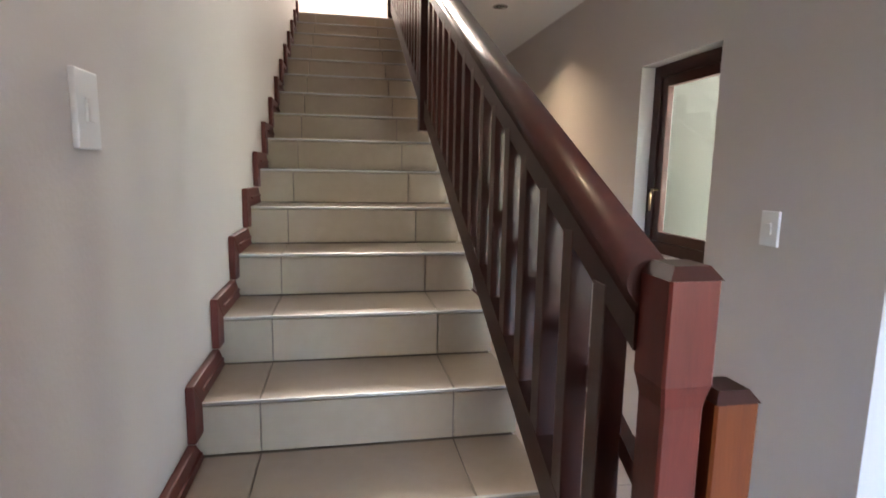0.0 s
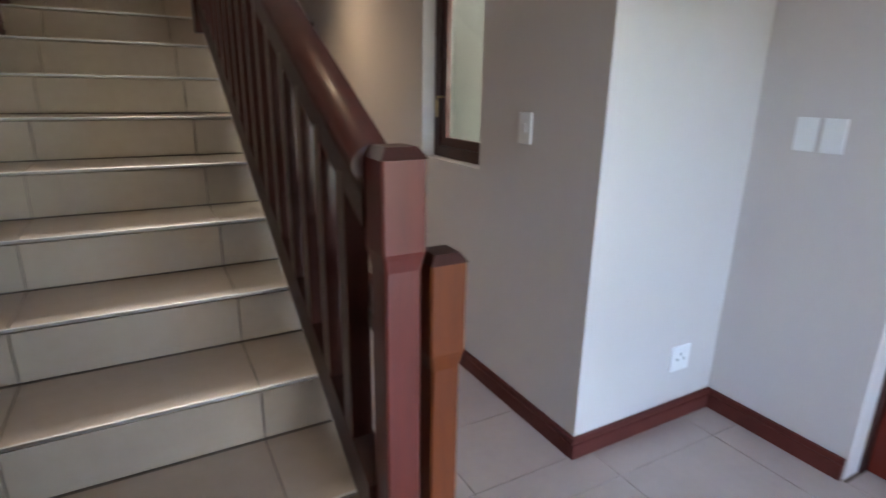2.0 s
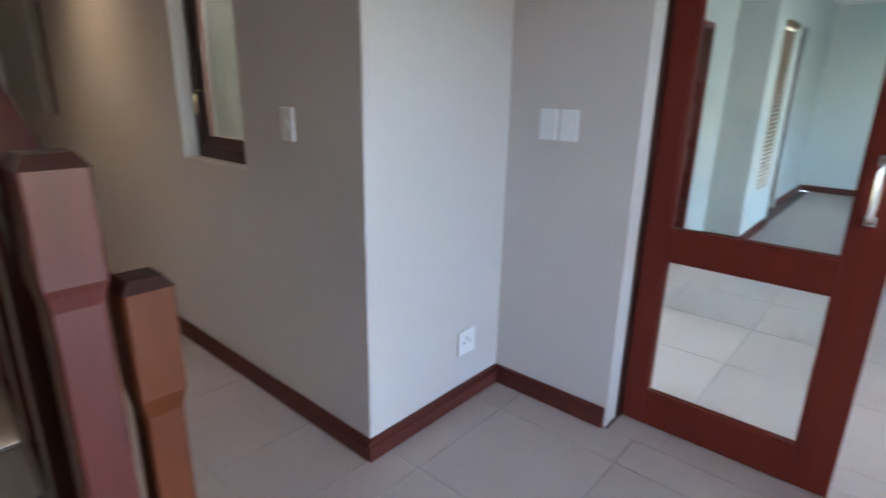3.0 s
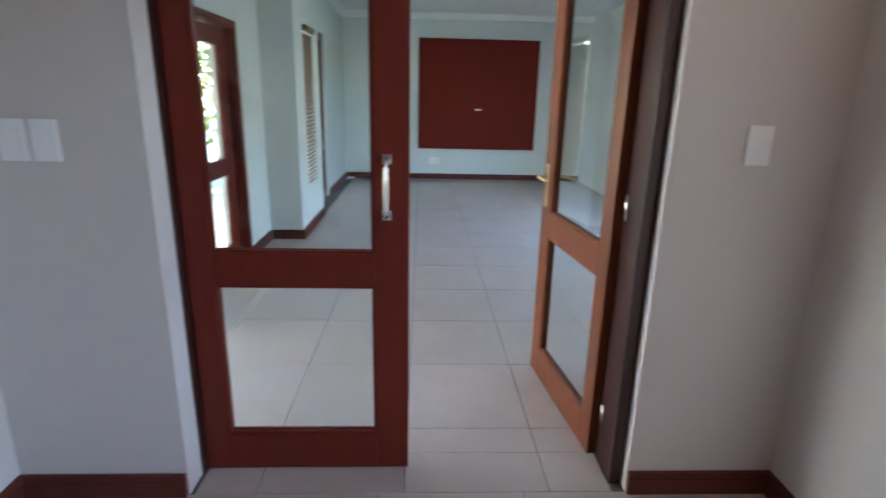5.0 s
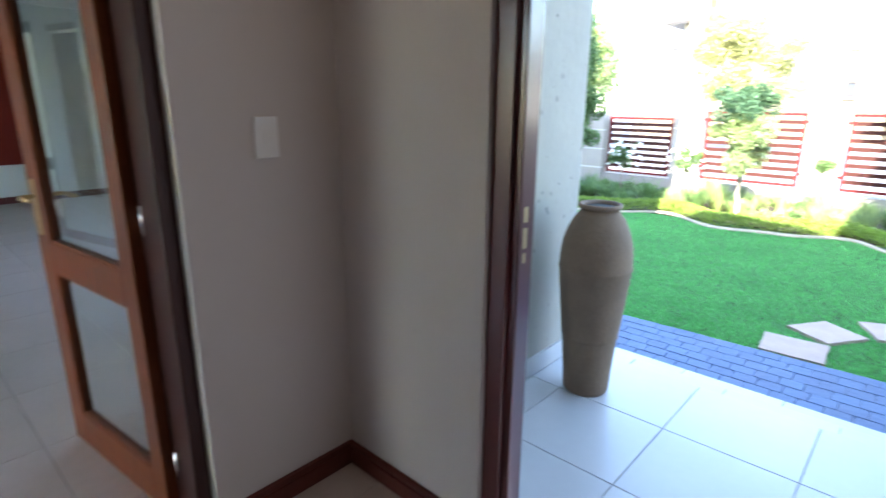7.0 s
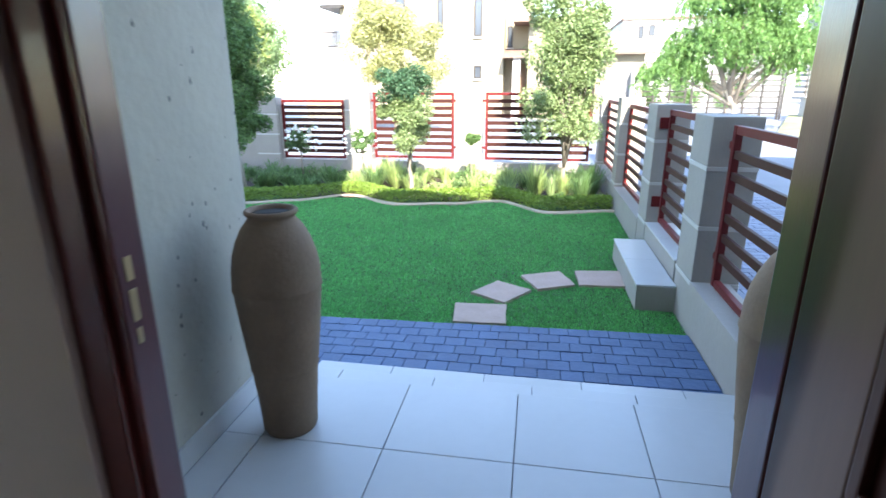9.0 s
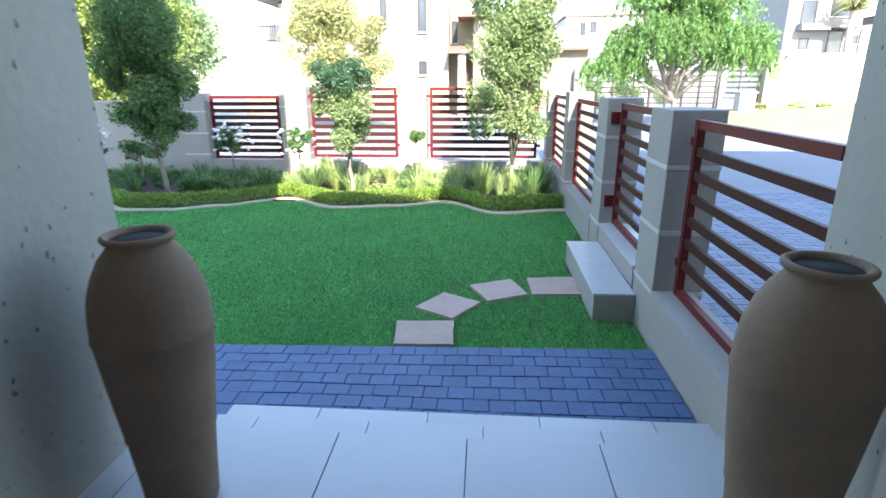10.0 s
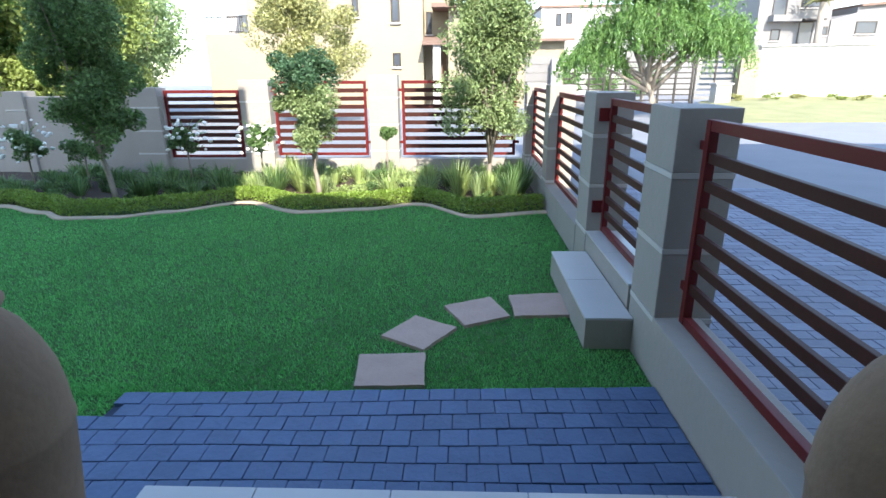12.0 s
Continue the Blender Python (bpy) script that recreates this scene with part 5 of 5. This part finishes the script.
h2 = thing("neighbour_house", (-27, -50, GZ), "tall plastered house on the hill with shade greyed into its walls", "house")
for w in ((-27.4, -56, GZ - 0.1, -21.9, -47, 8.5), (-24.8, -47, 4.9, -22.7, -46.2, 5.35)):
    # greyed walls: shade of faces turned from the sun, put into the colour
    part("wall", box(*w), M_HOUSE3, h2)
part("wall", prism([(-27.4, GZ - 0.1), (-27.4, 5.0), (-29.2, 5.5), (-29.2, 5.9), (-38, 6.6), (-38, GZ - 0.1)], -56, -46.9, "y"), M_HOUSE3, h2)
part("roof", prism([(-29.3, 5.92), (-38, 6.62), (-38, 6.85), (-29.3, 6.1)], -56, -46.6, "y"), M_ROOF, h2)
part("roof", boxes((-27.6, -56.4, 8.5, -21.7, -46.6, 8.8)), M_ROOF, h2)
part("canopy", boxes((-26.5, -47, 4.93, -24.9, -46.0, 5.05)), M_DARK, h2)
for a in ((-23.95, -22.9, 5.35, 7.0), (-26.5, -25.0, 5.9, 7.4), (-23.77, -23.06, 3.57, 4.38), (-26.2, -25.1, 2.6, 4.9), (-27.3, -26.7, 3.94, 4.55), (-30.85, -29.3, 4.0, 4.89), (-34.5, -32.8, 4.1, 5.0)):
    far_window(h2, *a, -47.0 if a[0] > -27.4 else -46.9)

bw = thing("boundary_wall", (-18, -25, GZ), "sunlit white plastered boundary wall along the street", "boundary wall")
part("wall", prism([(-12.6, -27.6), (-30, -22), (-30, -22.3), (-12.6, -27.9)], GZ - 0.1, 2.35, "z"), M_HOUSE2, bw)
part("coping", prism([(-12.55, -27.55), (-30, -21.95), (-30, -22.35), (-12.55, -27.95)], 2.35, 2.43, "z"), M_HOUSE2, bw)
part("pier", boxes((-12.6, -28.3, GZ - 0.1, -11.75, -27.5, 2.2), bevel=0.02), M_HOUSE, bw)
vg = bm_new()
va = [vg.verts.new(p) for p in ((-6.4, -19.0, GZ - 0.03), (-14, -18.9, GZ - 0.03), (-40, -18.2, GZ - 0.03), (-40, -21.0, 0.30), (-14, -27.3, 0.26), (-10.2, -27.6, 0.05))]
vb = [vg.verts.new((q.co.x, q.co.y, GZ - 0.12)) for q in va]
vg.faces.new(va[::-1])
vg.faces.new(vb)
for q in range(6):
    vg.faces.new((va[q], va[(q + 1) % 6], vb[(q + 1) % 6], vb[q]))
bmesh.ops.recalc_face_normals(vg, faces=vg.faces[:])
structure("verge", vg, M_VERGE, "sloping dry grass verge along the street", "verge")
for k in range(9):
    x = -11.5 - 1.1 * k + rnd.uniform(-0.4, 0.4)
    y = -26.4 + 0.33 * k + rnd.uniform(-0.5, 0.3)
    sh = thing("verge_shrub", (x, y, 0.15), "low straggly shrub on the grass verge", "shrub", "verge shrubs")
    v, f = leaf_cloud(blob_points(rnd, (x, y, 0.28), (0.5, 0.35, 0.16), 380, 6), 0.09, rnd)
    cloud_object("foliage", v, f, M_LEAFY if k % 2 else M_LEAFC, sh)

for nm, gx0, gx1 in (("street_gate", -5.9, -3.75), ("street_gate", -9.9, -6.1)):
    gt = thing(nm, ((gx0 + gx1) / 2, -28, GZ), "dark steel street gate with level bars", "gate", "street gates")
    for k in range(8):
        part("bar", boxes((gx0, -28.0, 0.05 + 0.24 * k, gx1, -27.95, 0.11 + 0.24 * k)), M_DARK, gt)
    n_post = 4 if gx1 > -5 else 6
    for k in range(n_post):
        x = gx0 + (gx1 - gx0 - 0.08) * k / (n_post - 1)
        part("post", boxes((x, -28.02, GZ - 0.06, x + 0.08, -27.92, 1.95)), M_DARK, gt)
gf = thing("street_fence", (-10.9, -28, GZ), "pale grey slatted steel fence beside the boundary wall", "fence")
for k in range(9):
    part("slat", boxes((-11.75, -28.0, 0.1 + 0.24 * k, -10.0, -27.96, 0.24 + 0.24 * k)), M_HOUSE3, gf)
for x in (-11.8, -10.9, -10.02):
    part("post", boxes((x, -28.03, GZ - 0.06, x + 0.06, -27.93, 2.3)), M_DARK, gf)
pb = thing("street_pier", (-10.4, -26.2, GZ), "short white plastered pier beside the street fence", "pier")
part("shaft", boxes((-10.75, -26.5, GZ - 0.06, -10.1, -25.9, 0.78), bevel=0.02), M_HOUSE2, pb)
part("cap", boxes((-10.8, -26.55, 0.78, -10.05, -25.85, 0.86), bevel=0.02), M_HOUSE2, pb)
for k, x in enumerate((-4.8, -6.8, -8.8)):
    tree(x, -31.5, GZ, 0.6, 0.06, [(0, 0, 0.9, 1.2, 0.9, 0.8), (0.5, 0, 1.3, 0.8, 0.7, 0.6)], 0.13, 3200, M_LEAF, "dark green shrub behind the street gate", 80 + k, category="shrub")

tree(-6.1, -21.0, GZ, 1.3, 0.13, [(0.4, 0, 3.0, 2.3, 1.9, 1.1), (0.6, 0, 4.1, 2.0, 1.7, 0.9), (-1.3, 0, 2.7, 1.2, 1.2, 0.8), (2.4, 0, 1.9, 0.9, 0.9, 0.5)], 0.105, 17000, M_LEAFB, "wide bright green street tree with drooping sprays", 5, (0.7, 0), droop=0.6,
     hanging=((0.4, 0, 2.9, 2.5, 2.0, 1.2, 520, 0.95), (2.4, 0, 2.0, 1.15, 1.0, 0.55, 170, 0.75), (-1.6, 0, 2.5, 1.2, 1.2, 0.9, 200, 1.0), (0.5, 0, 4.2, 2.2, 1.8, 0.9, 330, 0.8)))
tree(5.4, -19.0, GZ, 1.4, 0.10, [(0.1, 0, 2.7, 1.6, 1.5, 1.3), (-0.6, 0, 1.9, 1.1, 1.1, 0.8), (0.5, 0, 3.5, 1.2, 1.2, 0.9)], 0.10, 22000, M_LEAFC, "sunlit yellow-cream tree across the street", 6)
# two of the far trees carry haze in their leaf colour
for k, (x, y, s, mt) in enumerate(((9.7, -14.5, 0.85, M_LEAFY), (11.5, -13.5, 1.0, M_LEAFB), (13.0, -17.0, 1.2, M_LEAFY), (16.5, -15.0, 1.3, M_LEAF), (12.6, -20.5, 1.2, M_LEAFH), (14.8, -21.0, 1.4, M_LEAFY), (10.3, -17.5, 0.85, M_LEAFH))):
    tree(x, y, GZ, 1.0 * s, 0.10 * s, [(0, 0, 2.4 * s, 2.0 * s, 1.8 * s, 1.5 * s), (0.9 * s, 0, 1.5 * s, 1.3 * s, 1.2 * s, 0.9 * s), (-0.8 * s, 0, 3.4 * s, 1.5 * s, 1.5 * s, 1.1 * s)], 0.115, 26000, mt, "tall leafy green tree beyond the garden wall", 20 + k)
pt = thing("palm_tree", (-25.5, -45.2, GZ), "distant palm tree with a tuft of fronds", "palm tree")
part("trunk", tube([(-25.5, -45.2, GZ - 0.05), (-25.6, -45.2, 3), (-25.5, -45.2, 6.1)], [0.28, 0.24, 0.2], 9), M_BARK, pt)
for k in range(60):
    a = k * 2.4
    e = 0.1 + 1.1 * ((k * 7) % 11) / 11
    p0 = Vector((-25.5, -45.2, 6.1))
    p1 = p0 + Vector((math.cos(a) * 0.8, math.sin(a) * 0.8, 0.9 * e))
    p2 = p0 + Vector((math.cos(a) * 1.4, math.sin(a) * 1.4, 1.3 * e - 0.45))
    part("frond", tube([p0, p1, p2], [0.03, 0.05, 0.01], 4), M_LEAFC, pt)

# ---- courtyard beyond the lounge door ----
structure("courtyard_paving", boxes((2.4, 1.30, GZ - 0.06, 9.6, 4.6, -0.03)), M_ROAD, "pale courtyard paving outside the lounge", "paving")
structure("courtyard_lawn", boxes((2.4, 4.6, GZ - 0.06, 9.6, 9.0, -0.02)), M_VERGE, "courtyard grass", "lawn")
for k, (x, y) in enumerate(((4.2, 6.2), (5.6, 6.8), (7.2, 6.0), (8.6, 6.6), (7.6, 3.0), (8.7, 3.6), (9.2, 2.7))):
    tree(x, y, -0.02, 0.5, 0.05, [(0, 0, 1.0, 0.75, 0.7, 0.75), (0.3, 0, 1.9, 0.7, 0.7, 0.7)], 0.09, 2500, M_LEAFB if k % 2 else M_LEAFY, "leafy courtyard shrub beyond the lounge door", 60 + k, category="shrub")

# ---- driveway pavers beyond the side fence ----
xs0 = np.arange(-3.6, -0.5, 0.205)
verts, faces = [], []
r4 = np.random.default_rng(8)
for i, y0 in enumerate(np.arange(-9.0, -2.6, 0.105)):
    for x0 in xs0 + (0.1 if i % 2 else 0.0):
        z = GZ - 0.045 + r4.uniform(-0.002, 0.002)
        k = len(verts)
        a, b, c, d = x0 + 0.0005, x0 + 0.2045, y0 + 0.0005, y0 + 0.1045
        verts += [(a + 0.004, c + 0.004, z), (b - 0.004, c + 0.004, z), (b - 0.004, d - 0.004, z), (a + 0.004, d - 0.004, z), (a, c, z - 0.008), (b, c, z - 0.008), (b, d, z - 0.008), (a, d, z - 0.008)]
        faces += [(k, k + 1, k + 2, k + 3), (k + 4, k + 5, k + 1, k), (k + 5, k + 6, k + 2, k + 1), (k + 6, k + 7, k + 3, k + 2), (k + 7, k + 4, k, k + 3)]
me = bpy.data.meshes.new("driveway_pavers")
me.from_pydata(verts, [], faces)
me.materials.append(M_DRIVE)
tagged(new("driveway_pavers", me), "blue-grey driveway pavers beyond the fence", "paving", kind="stuff")

np_pillar = thing("gate_pillar", (-3.45, -26.7, GZ), "pale gate pillar with a black house number", "pillar")
part("shaft", boxes((-3.68, -26.9, GZ - 0.06, -3.22, -26.5, 1.9), bevel=0.01), M_HOUSE2, np_pillar)
for txt, z in (("5", 1.42), ("8", 1.12)):
    cu = bpy.data.curves.new("house_number", "FONT")
    cu.body, cu.size, cu.extrude, cu.align_x = txt, 0.34, 0.01, "CENTER"
    cu.materials.append(M_DARK)
    no = new("house_number", cu)
    no.parent = np_pillar
    no.matrix_basis = pose(0.0, 0.21, z - GZ, 90, 0, 180)
    tagged(no, "black house number digit")


# ---- from units of the plan to metres ----
for me in bpy.data.meshes:
    me.transform(Matrix.Scale(UNIT, 4))
for cu in bpy.data.curves:
    cu.transform(Matrix.Scale(UNIT, 4))
for ob in bpy.data.objects:
    if ob.type in {"MESH", "FONT", "EMPTY"}:
        ob.location = ob.location * UNIT
